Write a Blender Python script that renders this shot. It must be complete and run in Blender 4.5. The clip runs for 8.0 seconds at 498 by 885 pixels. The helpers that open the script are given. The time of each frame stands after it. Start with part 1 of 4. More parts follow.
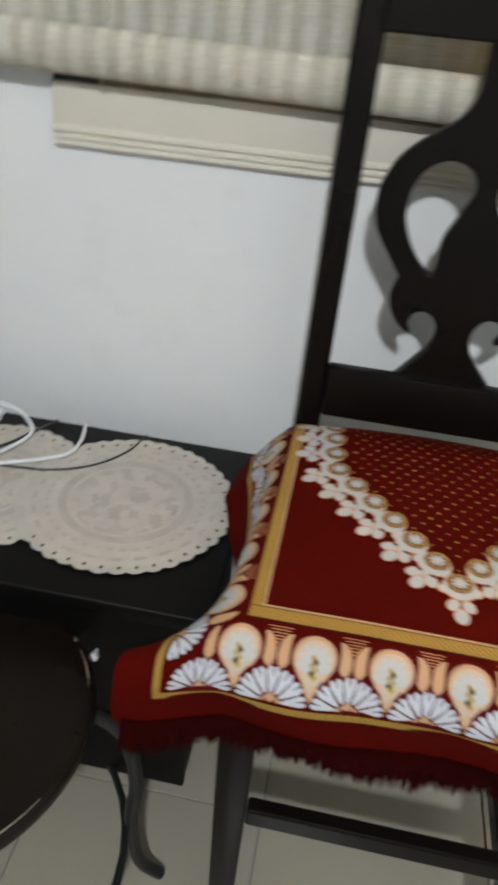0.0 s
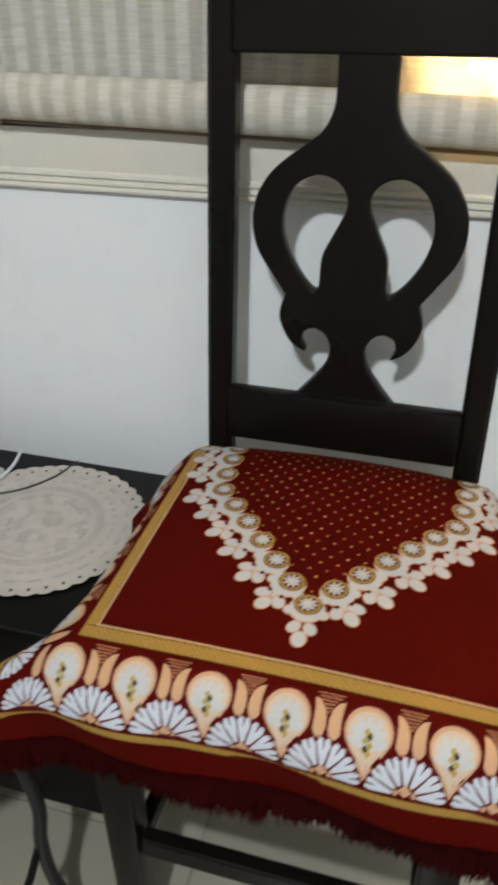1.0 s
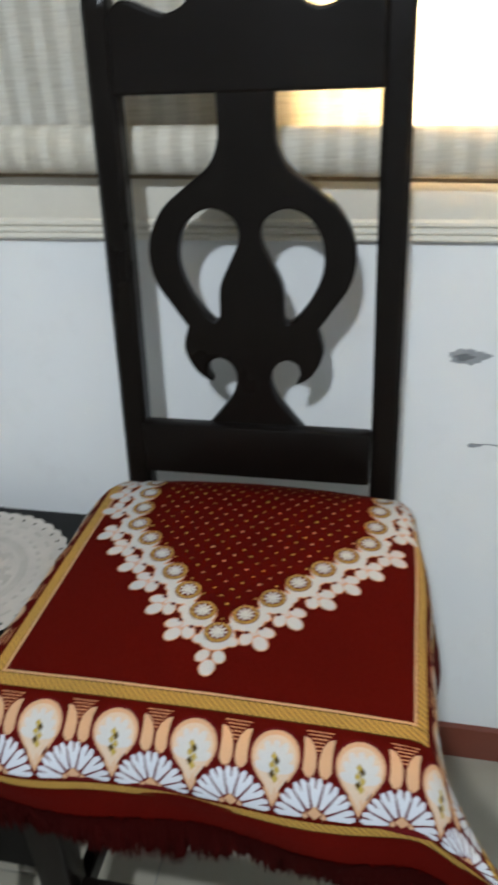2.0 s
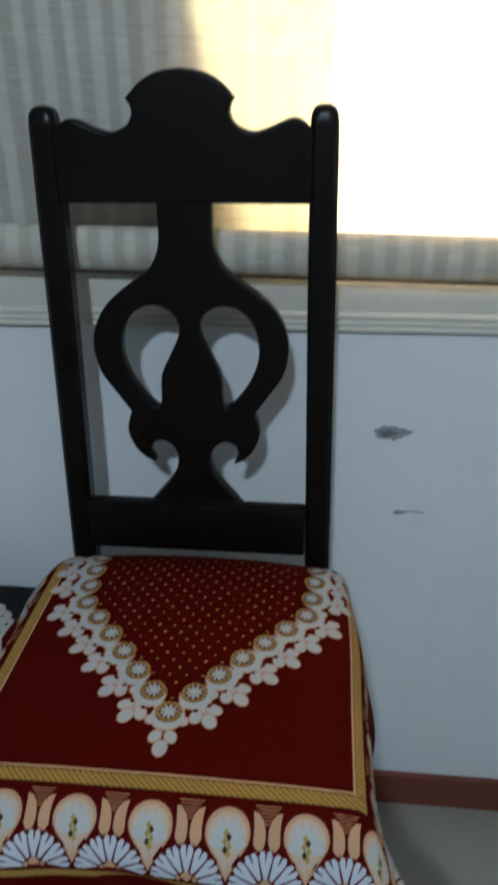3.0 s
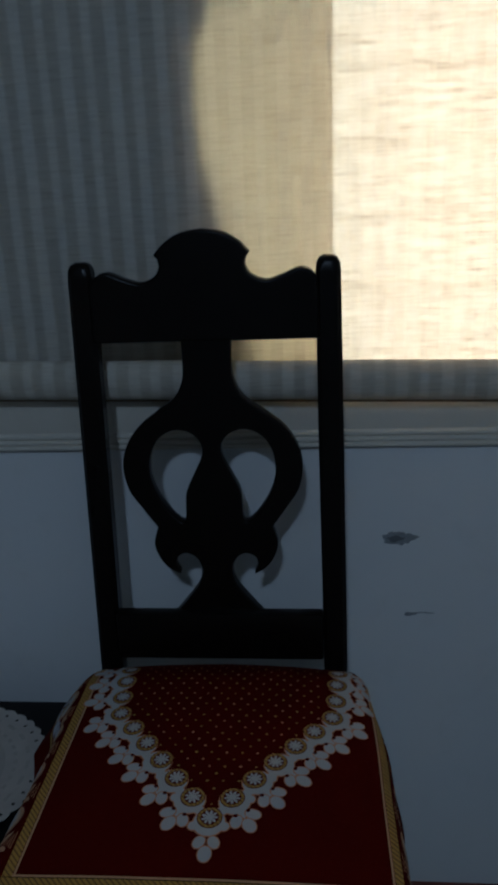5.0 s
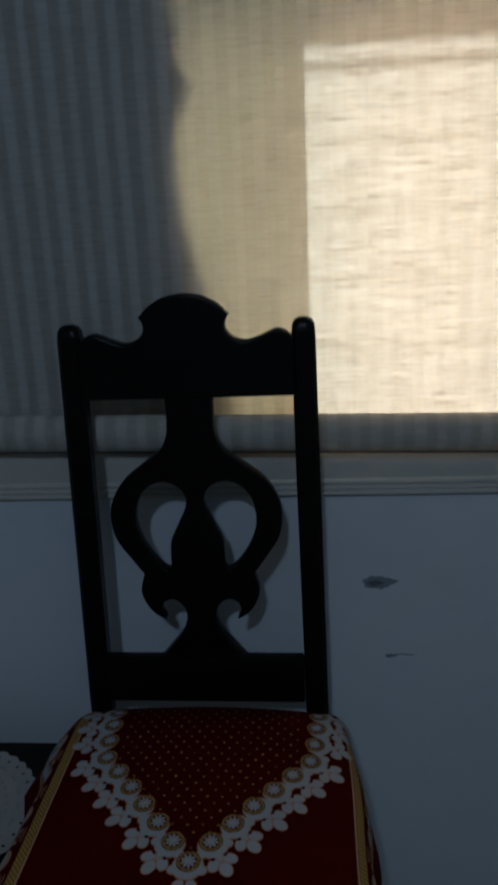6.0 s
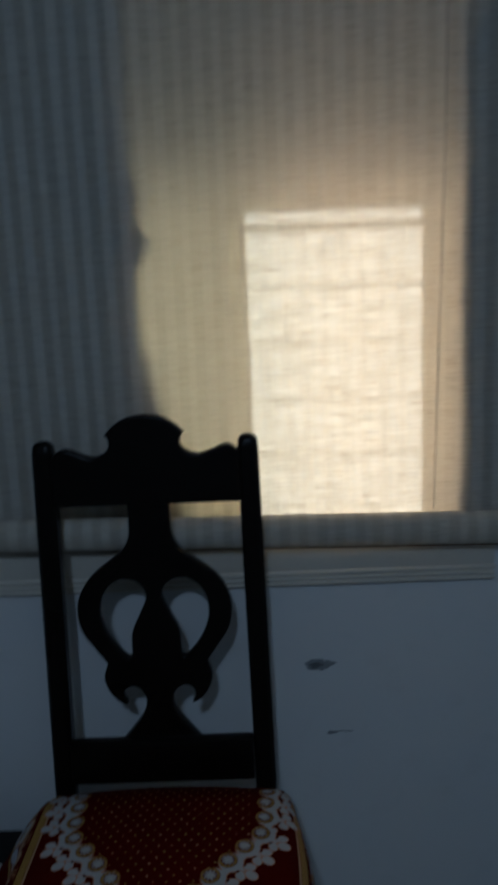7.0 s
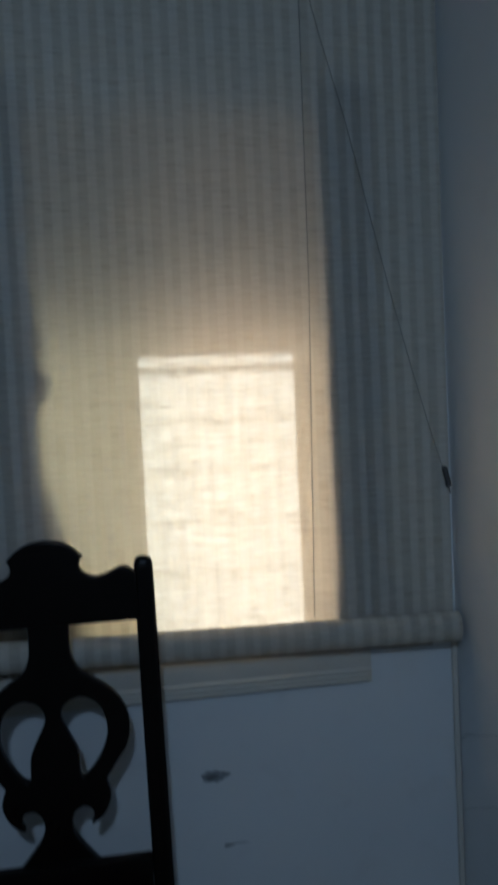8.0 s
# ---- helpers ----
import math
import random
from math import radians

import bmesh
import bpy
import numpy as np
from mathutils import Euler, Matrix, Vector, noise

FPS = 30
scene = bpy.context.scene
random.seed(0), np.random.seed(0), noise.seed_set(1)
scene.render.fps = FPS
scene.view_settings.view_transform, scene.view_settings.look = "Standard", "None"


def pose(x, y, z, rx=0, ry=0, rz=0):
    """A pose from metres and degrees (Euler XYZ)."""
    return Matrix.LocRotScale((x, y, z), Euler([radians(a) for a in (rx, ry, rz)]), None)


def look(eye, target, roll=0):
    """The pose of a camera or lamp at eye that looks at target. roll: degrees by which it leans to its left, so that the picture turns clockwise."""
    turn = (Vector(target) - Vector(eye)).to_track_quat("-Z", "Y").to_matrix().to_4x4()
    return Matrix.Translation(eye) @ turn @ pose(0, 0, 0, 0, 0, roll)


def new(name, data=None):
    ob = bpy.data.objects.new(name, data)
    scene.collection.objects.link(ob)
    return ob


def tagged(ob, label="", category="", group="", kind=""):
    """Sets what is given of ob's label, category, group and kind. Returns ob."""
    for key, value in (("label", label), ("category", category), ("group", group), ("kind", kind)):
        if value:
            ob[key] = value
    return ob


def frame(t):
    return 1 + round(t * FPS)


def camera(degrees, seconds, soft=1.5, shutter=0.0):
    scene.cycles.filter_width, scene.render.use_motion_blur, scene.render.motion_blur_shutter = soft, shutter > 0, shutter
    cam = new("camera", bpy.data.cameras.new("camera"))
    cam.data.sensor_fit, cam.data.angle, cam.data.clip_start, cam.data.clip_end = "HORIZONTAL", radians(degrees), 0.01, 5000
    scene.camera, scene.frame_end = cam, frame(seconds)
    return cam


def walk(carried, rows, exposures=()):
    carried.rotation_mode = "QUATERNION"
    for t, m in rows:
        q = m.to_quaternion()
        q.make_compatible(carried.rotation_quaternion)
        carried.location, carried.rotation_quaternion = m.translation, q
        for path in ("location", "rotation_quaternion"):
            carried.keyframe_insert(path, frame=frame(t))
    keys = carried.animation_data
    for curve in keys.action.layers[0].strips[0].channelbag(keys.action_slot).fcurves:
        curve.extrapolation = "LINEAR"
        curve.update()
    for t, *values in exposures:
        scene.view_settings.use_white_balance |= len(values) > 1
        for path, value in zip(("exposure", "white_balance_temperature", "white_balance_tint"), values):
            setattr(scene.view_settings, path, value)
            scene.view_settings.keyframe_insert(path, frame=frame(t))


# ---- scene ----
cam = camera(37.1, 8.0, soft=3.4, shutter=0.8)
PATH = [
    (0, (0.683, 0.117, 1.291), (0.465, 1.771, 0.188), 5.3),
    (0.3, (0.774, 0.101, 1.291), (0.471, 1.779, 0.247), 0.3),
    (0.5, (0.825, 0.105, 1.288), (0.423, 1.784, 0.278), -2.1),
    (0.8, (0.912, 0.151, 1.275), (0.473, 1.809, 0.246), -0.4),
    (1, (0.948, 0.174, 1.284), (0.497, 1.823, 0.247), 0.1),
    (1.2, (0.969, 0.193, 1.276), (0.472, 1.835, 0.250), -1.1),
    (1.5, (0.991, 0.198, 1.284), (0.603, 1.886, 0.283), -1.5),
    (1.8, (1.010, 0.189, 1.281), (0.613, 1.886, 0.299), -2.2),
    (2, (1.025, 0.183, 1.279), (0.648, 1.898, 0.322), -2.5),
    (2.2, (1.039, 0.174, 1.292), (0.714, 1.912, 0.354), -2.9),
    (3.3, (1.003, 0.137, 1.378), (0.878, 1.967, 0.580), 0.2),
    (3.5, (0.997, 0.121, 1.378), (0.914, 1.981, 0.648), 0.3),
    (4, (0.981, 0.103, 1.407), (0.813, 1.955, 0.671), -0.7),
    (4.5, (0.969, 0.091, 1.414), (0.789, 1.959, 0.721), -1.8),
    (4.7, (0.973, 0.087, 1.415), (0.802, 1.966, 0.749), -2.3),
    (5.8, (0.999, 0.027, 1.430), (0.854, 1.946, 0.883), -1.9),
    (6, (1.020, 0.038, 1.473), (0.845, 1.950, 0.911), -2.7),
    (6.2, (1.017, -0.001, 1.480), (0.931, 1.939, 1.000), -1.4),
    (6.5, (1.044, -0.037, 1.508), (0.984, 1.917, 1.086), -0.9),
    (7, (1.026, -0.118, 1.558), (1.001, 1.849, 1.194), -2.4),
    (7.2, (1.037, -0.147, 1.571), (1.120, 1.827, 1.261), -2.9),
    (7.5, (1.026, -0.182, 1.608), (1.249, 1.795, 1.400), -2.8),
    (7.8, (0.997, -0.230, 1.619), (1.300, 1.748, 1.555), -2.8),
    (8, (1.024, -0.251, 1.603), (1.300, 1.728, 1.516), -2.7),
]
EXPOSURES = [(0, 4.70, 6500, 10), (2.0, 4.72, 6050, 8), (3.3, 3.25, 5200, 2), (4.0, 2.30, 5080, 3), (4.5, 1.95, 4800, 5), (6.0, 1.42, 4680, 5), (6.5, 1.38, 4680, 5), (7.2, 1.46, 4620, 4), (8.0, 1.65, 4550, 4)]
walk(cam, [(t, look(eye, target, roll)) for t, eye, target, roll in PATH], EXPOSURES)

# ---- light ----
world = bpy.data.worlds.new("sky")
scene.world = world
world.use_nodes = True
wn = world.node_tree
sky = wn.nodes.new("ShaderNodeTexSky")
sky.sky_type, sky.sun_disc = "NISHITA", False
sky.sun_elevation, sky.sun_rotation = radians(25), radians(24)
wn.links.new(sky.outputs["Color"], wn.nodes["Background"].inputs["Color"])
wn.nodes["Background"].inputs["Strength"].default_value = 0.02

SUN_WAY = Vector((-0.45, -1.0, -0.5))
sun = new("sun", bpy.data.lights.new("sun", "SUN"))
sun.data.energy, sun.data.angle, sun.data.color = 5.0, radians(1.5), (1.0, 0.82, 0.59)
sun.matrix_world = look((0, 0, 0), SUN_WAY)

lamp = new("room_lamp", bpy.data.lights.new("room_lamp", "AREA"))
lamp.data.shape, lamp.data.size, lamp.data.size_y, lamp.data.energy = "RECTANGLE", 0.15, 0.10, 2.08
lamp.data.color = (0.92, 0.97, 1.0)
lamp.matrix_world = look((0.86, -1.20, 2.63), (0.84, 0.0, 0.7))


# ---- materials ----
def nodes_of(name):
    m = bpy.data.materials.new(name)
    m.use_nodes = True
    return m, m.node_tree, m.node_tree.nodes["Principled BSDF"]


def link(t, a, b):
    t.links.new(a, b)


def node(t, kind, **inputs):
    n = t.nodes.new("ShaderNode" + kind)
    for k, v in inputs.items():
        n.inputs[k.replace("_", " ")].default_value = v
    return n


def coords(t, scale=(1, 1, 1)):
    c = t.nodes.new("ShaderNodeTexCoord")
    m = node(t, "Mapping")
    m.inputs["Scale"].default_value = scale
    link(t, c.outputs["Object"], m.inputs["Vector"])
    return m.outputs["Vector"]


def noise_at(t, vec, scale, detail=4.0, rough=0.55):
    n = node(t, "TexNoise", Scale=scale, Detail=detail, Roughness=rough)
    link(t, vec, n.inputs["Vector"])
    return n.outputs["Fac"]


def ramp(t, fac, stops):
    r = t.nodes.new("ShaderNodeValToRGB")
    while len(r.color_ramp.elements) < len(stops):
        r.color_ramp.elements.new(0.5)
    for e, (p, c) in zip(r.color_ramp.elements, stops):
        e.position, e.color = p, (*c, 1) if len(c) == 3 else c
    link(t, fac, r.inputs["Fac"])
    return r.outputs["Color"]


def mix(t, fac, a, b, how="MIX"):
    n = t.nodes.new("ShaderNodeMix")
    n.data_type, n.blend_type = "RGBA", how
    for s, v in ((n.inputs["Factor"], fac), (n.inputs["A"], a), (n.inputs["B"], b)):
        if hasattr(v, "is_linked"):
            link(t, v, s)
        elif isinstance(v, tuple):
            s.default_value = (*v, 1)
        else:
            s.default_value = v
    return n.outputs["Result"]


def math_node(t, op, a, b=0.0, c=0.0):
    n = t.nodes.new("ShaderNodeMath")
    n.operation = op
    for s, v in zip(n.inputs, (a, b, c)):
        if hasattr(v, "is_linked"):
            link(t, v, s)
        else:
            s.default_value = v
    return n.outputs["Value"]


def bump(t, height, strength, distance, p):
    b = node(t, "Bump", Strength=strength, Distance=distance)
    link(t, height, b.inputs["Height"])
    link(t, b.outputs["Normal"], p.inputs["Normal"])


def surface(name, base, rough=0.5, metal=0.0, var=0.15, scale=6.0, fine=180.0, relief=0.15, stretch=(1, 1, 1)):
    """A plain surface with two scales of variation and fine relief."""
    m, t, p = nodes_of(name)
    vec = coords(t, stretch)
    big, small = noise_at(t, vec, scale), noise_at(t, vec, fine, 3)
    dark = tuple(c * (1 - var) for c in base)
    light = tuple(min(1, c * (1 + var * 0.6)) for c in base)
    col = mix(t, big, dark, light)
    col = mix(t, math_node(t, "MULTIPLY", small, 0.35), col, tuple(c * 0.8 for c in base))
    link(t, col, p.inputs["Base Color"])
    p.inputs["Metallic"].default_value = metal
    link(t, math_node(t, "MULTIPLY_ADD", big, 0.16, rough - 0.08), p.inputs["Roughness"])
    bump(t, small, relief, 0.001, p)
    return m


def fabric_blind():
    """Slubby woven blind: vertical stripes, broken horizontal threads, half translucent."""
    m, t, p = nodes_of("blind_fabric")
    sep = t.nodes.new("ShaderNodeSeparateXYZ")
    vec = coords(t)
    link(t, vec, sep.inputs["Vector"])
    wob = noise_at(t, coords(t, (3, 3, 0.6)), 2.0, 2)
    x = math_node(t, "MULTIPLY_ADD", wob, 0.006, sep.outputs["X"])
    wave = math_node(t, "SINE", math_node(t, "MULTIPLY", x, 2 * math.pi / 0.0345))
    wave2 = math_node(t, "SINE", math_node(t, "MULTIPLY", x, 2 * math.pi / 0.0791))
    stripe = ramp(t, math_node(t, "MULTIPLY_ADD", wave, 0.36, math_node(t, "MULTIPLY_ADD", wave2, 0.1, 0.5)),
                  [(0.40, (0, 0, 0)), (0.66, (1, 1, 1))])
    slub = noise_at(t, coords(t, (14, 14, 210)), 1.0, 3, 0.6)
    thread = noise_at(t, coords(t, (420, 420, 90)), 1.0, 2)
    col = mix(t, stripe, (0.625, 0.588, 0.50), (0.905, 0.875, 0.795))
    col = mix(t, ramp(t, slub, [(0.38, (0, 0, 0)), (0.62, (0.55, 0.55, 0.55))]), col, (0.56, 0.52, 0.44))
    link(t, mix(t, math_node(t, "MULTIPLY", thread, 0.2), col, (0.86, 0.82, 0.74)), p.inputs["Base Color"])
    p.inputs["Roughness"].default_value = 0.9
    p.inputs["Specular IOR Level"].default_value = 0.1
    bump(t, math_node(t, "ADD", slub, math_node(t, "MULTIPLY", thread, 0.5)), 0.35, 0.002, p)
    tr = node(t, "BsdfTranslucent")
    fine = noise_at(t, coords(t, (24, 24, 520)), 1.0, 2, 0.6)
    cell = noise_at(t, coords(t, (22, 22, 48)), 1.0, 3, 0.6)
    weave = math_node(t, "MULTIPLY_ADD", slub, 0.5, math_node(t, "MULTIPLY", fine, 0.5))
    tc = ramp(t, weave, [(0.35, (0.50, 0.43, 0.32)), (0.47, (0.79, 0.735, 0.605)), (0.60, (1.0, 0.95, 0.83))])
    loose = math_node(t, "MULTIPLY", math_node(t, "SUBTRACT", 1.0, stripe), ramp(t, cell, [(0.40, (0.15, 0.15, 0.15)), (0.58, (1, 1, 1))]))
    tc = mix(t, math_node(t, "MULTIPLY", loose, 0.40), tc, (1.0, 0.975, 0.90))
    link(t, tc, tr.inputs["Color"])
    ms = node(t, "MixShader", Fac=0.43)
    link(t, p.outputs["BSDF"], ms.inputs[1])
    link(t, tr.outputs["BSDF"], ms.inputs[2])
    link(t, ms.outputs["Shader"], t.nodes["Material Output"].inputs["Surface"])
    return m


def translucent(name, base, share=0.6, rough=0.6):
    m, t, p = nodes_of(name)
    vec = coords(t)
    col = mix(t, noise_at(t, vec, 9.0), tuple(c * 0.85 for c in base), base)
    link(t, col, p.inputs["Base Color"])
    p.inputs["Roughness"].default_value = rough
    tr = node(t, "BsdfTranslucent")
    link(t, col, tr.inputs["Color"])
    ms = node(t, "MixShader", Fac=share)
    link(t, p.outputs["BSDF"], ms.inputs[1])
    link(t, tr.outputs["BSDF"], ms.inputs[2])
    link(t, ms.outputs["Shader"], t.nodes["Material Output"].inputs["Surface"])
    return m


def hazy_pane():
    """Hazy glass: lets part of the light straight through and scatters the rest."""
    m, t, p = nodes_of("hazy_pane")
    tr, cl = node(t, "BsdfTranslucent"), node(t, "BsdfTransparent")
    # haze and orange tint are added to spread the blind's warm halo
    link(t, mix(t, noise_at(t, coords(t), 7.0), (0.80, 0.60, 0.38), (0.88, 0.68, 0.45)), tr.inputs["Color"])
    ms = node(t, "MixShader", Fac=0.57)
    link(t, tr.outputs["BSDF"], ms.inputs[1])
    link(t, cl.outputs["BSDF"], ms.inputs[2])
    link(t, ms.outputs["Shader"], t.nodes["Material Output"].inputs["Surface"])
    return m


def wall_paint():
    m, t, p = nodes_of("wall_paint")
    vec = coords(t)
    big, mid, fine = noise_at(t, vec, 1.6, 5), noise_at(t, vec, 11.0, 5, 0.65), noise_at(t, vec, 160.0, 3)
    col = mix(t, big, (0.70, 0.71, 0.71), (0.80, 0.81, 0.81))
    col = mix(t, ramp(t, mid, [(0.55, (0, 0, 0)), (0.8, (0.25, 0.25, 0.25))]), col, (0.58, 0.57, 0.55))
    link(t, col, p.inputs["Base Color"])
    link(t, math_node(t, "MULTIPLY_ADD", mid, 0.2, 0.38), p.inputs["Roughness"])
    bump(t, math_node(t, "MULTIPLY_ADD", mid, 1.0, math_node(t, "MULTIPLY", fine, 0.25)), 0.22, 0.002, p)
    return m


def dark_wood(name, base=(0.0050, 0.0036, 0.0028), rough=0.30, grain=(60, 60, 4)):
    m, t, p = nodes_of(name)
    vec = coords(t, grain)
    g, s = noise_at(t, vec, 1.0, 5, 0.6), noise_at(t, coords(t), 7.0, 4)
    col = mix(t, g, tuple(c * 0.65 for c in base), tuple(c * 1.5 for c in base))
    link(t, mix(t, math_node(t, "MULTIPLY", s, 0.4), col, tuple(c * 1.7 for c in base)), p.inputs["Base Color"])
    link(t, math_node(t, "MULTIPLY_ADD", s, 0.22, rough - 0.1), p.inputs["Roughness"])
    p.inputs["Specular IOR Level"].default_value = 0.15
    bump(t, math_node(t, "ADD", g, math_node(t, "MULTIPLY", s, 0.5)), 0.12, 0.0008, p)
    return m


def pile(name, base, fuzz=0.25, var=0.25, patch=14.0, deep=0.68):
    """Short woven pile: fine grain, soft sheen."""
    m, t, p = nodes_of(name)
    vec = coords(t)
    fine, big = noise_at(t, vec, 620.0, 2), noise_at(t, vec, patch, 4)
    rib = node(t, "TexWave", Scale=150.0, Distortion=1.2, Detail=1.0)
    link(t, vec, rib.inputs["Vector"])
    col = mix(t, fine, tuple(c * (1 - var) for c in base), tuple(min(1, c * (1 + var)) for c in base))
    col = mix(t, math_node(t, "MULTIPLY", big, 0.45), col, tuple(c * deep for c in base))
    link(t, col, p.inputs["Base Color"])
    p.inputs["Roughness"].default_value = 0.88
    p.inputs["Specular IOR Level"].default_value = 0.05
    p.inputs["Sheen Weight"].default_value = fuzz
    p.inputs["Sheen Roughness"].default_value = 0.5
    p.inputs["Sheen Tint"].default_value = (*[min(1, c * 2 + 0.05) for c in base], 1)
    bump(t, math_node(t, "ADD", fine, math_node(t, "MULTIPLY", rib.outputs["Fac"], 0.4)), 0.5, 0.0012, p)
    return m


WALL = wall_paint()
TRIM = surface("trim_paint", (0.70, 0.66, 0.57), 0.42, var=0.12, scale=5, fine=120)
BASE = surface("baseboard_paint", (0.17, 0.045, 0.025), 0.45, var=0.25, scale=8)
CEIL = surface("ceiling_paint", (0.74, 0.74, 0.73), 0.8, var=0.05)
TILE = surface("floor_tile_glaze", (0.35, 0.32, 0.255), 0.2, var=0.16, scale=3.5, fine=60, relief=0.04)
GROUT = surface("grout", (0.27, 0.26, 0.24), 0.9, var=0.2)
WOOD = dark_wood("ebonised_wood")
WOOD_X = dark_wood("ebonised_wood_cross", grain=(4, 60, 60))
# black taken deeper to hold the shade that falls on the table front
TABLE_WOOD = dark_wood("table_wood", (0.0028, 0.0023, 0.0021), 0.46, (4, 60, 60))
BLIND = fabric_blind()
BATTEN = surface("batten_wood", (0.20, 0.14, 0.075), 0.5, var=0.3, scale=20)
AMBER = translucent("frosted_pane", (0.60, 0.56, 0.44), 0.9)
CLEAR = hazy_pane()
DRAPE = surface("heavy_drape", (0.09, 0.092, 0.10), 0.95, var=0.3)
STRING = surface("cord_string", (0.30, 0.27, 0.22), 0.9, var=0.2, scale=60)
# base lowered too, for the shade around the stool's legs
METAL = surface("painted_steel", (0.012, 0.0115, 0.011), 0.42, 0.2, var=0.2, scale=15)
ALU = surface("window_frame_metal", (0.35, 0.34, 0.32), 0.4, 0.7, var=0.1)
GROUND = surface("outdoor_ground", (0.075, 0.068, 0.058), 0.95, var=0.3, scale=1.5)
SUN_BLOCK = surface("sun_block_grey", (0.30, 0.29, 0.27), 0.9, var=0.2, scale=3)
# broad dark patches in the colour stand for the brushed pile's uneven sheen
RED = pile("red_pile", (0.080, 0.0021, 0.0004), 0.0, 0.35, 5.0, 0.32)


# ---- builders ----
ORIGIN = {}


def thing(name, at, label, category, group="", kind=""):
    e = new(name)
    e.location = at
    ORIGIN[e] = Vector(at)
    return tagged(e, label, category, group, kind)


def mesh_of(bm, name, mat, smooth=None):
    me = bpy.data.meshes.new(name)
    bmesh.ops.recalc_face_normals(bm, faces=bm.faces)
    bm.to_mesh(me)
    bm.free()
    for one in mat if isinstance(mat, (list, tuple)) else [mat]:
        me.materials.append(one)
    if smooth is not None:
        me.shade_smooth()
        if smooth < 180:
            me.set_sharp_from_angle(angle=radians(smooth))
    return me


def part(name, bm, mat, parent, label="", smooth=None, kind=""):
    """One mesh object under a thing or a part. The bmesh is in world coordinates."""
    at = ORIGIN[parent]
    bm.transform(Matrix.Translation(-at))
    ob = new(name, mesh_of(bm, name, mat, smooth))
    ob.parent = parent
    ORIGIN[ob] = at
    return tagged(ob, label, kind=kind)


def solo(name, bm, mat, label, category, kind="", smooth=None, group=""):
    """A thing of a single mesh, with its origin where it stands."""
    lo = [min(v.co[i] for v in bm.verts) for i in range(3)]
    hi = [max(v.co[i] for v in bm.verts) for i in range(3)]
    at = Vector(((lo[0] + hi[0]) / 2, (lo[1] + hi[1]) / 2, lo[2]))
    bm.transform(Matrix.Translation(-at))
    ob = new(name, mesh_of(bm, name, mat, smooth))
    ob.location = at
    ORIGIN[ob] = at
    return tagged(ob, label, category, group, kind)


def box(x0, x1, y0, y1, z0, z1, bevel=0.0, seg=2, bm=None):
    own = bmesh.new()
    bmesh.ops.create_cube(own, size=1)
    for v in own.verts:
        v.co = ((x0 + x1) / 2 + v.co.x * (x1 - x0), (y0 + y1) / 2 + v.co.y * (y1 - y0), (z0 + z1) / 2 + v.co.z * (z1 - z0))
    if bevel:
        bmesh.ops.bevel(own, geom=own.edges[:], offset=bevel, segments=seg, affect="EDGES", profile=0.5)
    return joined(bm, own)


def joined(bm, own):
    if bm is None:
        return own
    me = bpy.data.meshes.new("tmp")
    own.to_mesh(me)
    own.free()
    bm.from_mesh(me)
    bpy.data.meshes.remove(me)
    return bm


def tube(path, radius, sides=10, bm=None, cap=True):
    """A tube along a list of points; radius a number or one a point."""
    own = bm or bmesh.new()
    pts = [Vector(p) for p in path]
    rad = radius if isinstance(radius, (list, tuple)) else [radius] * len(pts)
    rings, up = [], Vector((0.13, 0.31, 0.94))
    for i, p in enumerate(pts):
        d = (pts[min(i + 1, len(pts) - 1)] - pts[max(i - 1, 0)]).normalized()
        a = d.cross(up)
        if a.length < 0.1:
            a = d.cross(Vector((1, 0, 0)))
        a.normalize()
        b = d.cross(a)
        rings.append([own.verts.new(p + rad[i] * (math.cos(k * 2 * math.pi / sides) * a + math.sin(k * 2 * math.pi / sides) * b)) for k in range(sides)])
    for r, q in zip(rings, rings[1:]):
        for k in range(sides):
            own.faces.new((r[k], r[(k + 1) % sides], q[(k + 1) % sides], q[k]))
    if cap:
        own.faces.new(rings[0])
        own.faces.new(rings[-1])
    return own


def spline(pts, per=6, closed=False):
    """Catmull-Rom through the points."""
    pts = [Vector(p) for p in pts]
    n, out = len(pts), []
    for i in range(n if closed else n - 1):
        a, b, c, d = (pts[(i + k - 1) % n] if closed else pts[min(max(i + k - 1, 0), n - 1)] for k in range(4))
        for s in range(per):
            u = s / per
            out.append(0.5 * (2 * b + (c - a) * u + (2 * a - 5 * b + 4 * c - d) * u * u + (3 * b - a - 3 * c + d) * u ** 3))
    return out if closed else out + [pts[-1]]


def plate(loops, thickness, bevel, place):
    """A flat board cut to closed outlines (the later ones are holes), its edges rounded; place maps (u, w, depth) to the world."""
    cu = bpy.data.curves.new("outline", "CURVE")
    cu.dimensions, cu.fill_mode = "2D", "BOTH"
    cu.extrude, cu.bevel_depth, cu.bevel_resolution, cu.offset = thickness / 2 - bevel, bevel, 2, -bevel
    for loop in loops:
        s = cu.splines.new("POLY")
        s.points.add(len(loop) - 1)
        for q, (u, w) in zip(s.points, loop):
            q.co = (u, w, 0, 1)
        s.use_cyclic_u = True
    ob = bpy.data.objects.new("outline", cu)
    me = bpy.data.meshes.new_from_object(ob)
    bm = bmesh.new()
    bm.from_mesh(me)
    bpy.data.objects.remove(ob)
    bpy.data.curves.remove(cu)
    bpy.data.meshes.remove(me)
    for v in bm.verts:
        v.co = place(*v.co)
    return bm


# ---- the room ----
WALL_Y, SIDE_X = 1.25, 1.662
WIN = (0.25, 1.405, 1.113, 2.19)


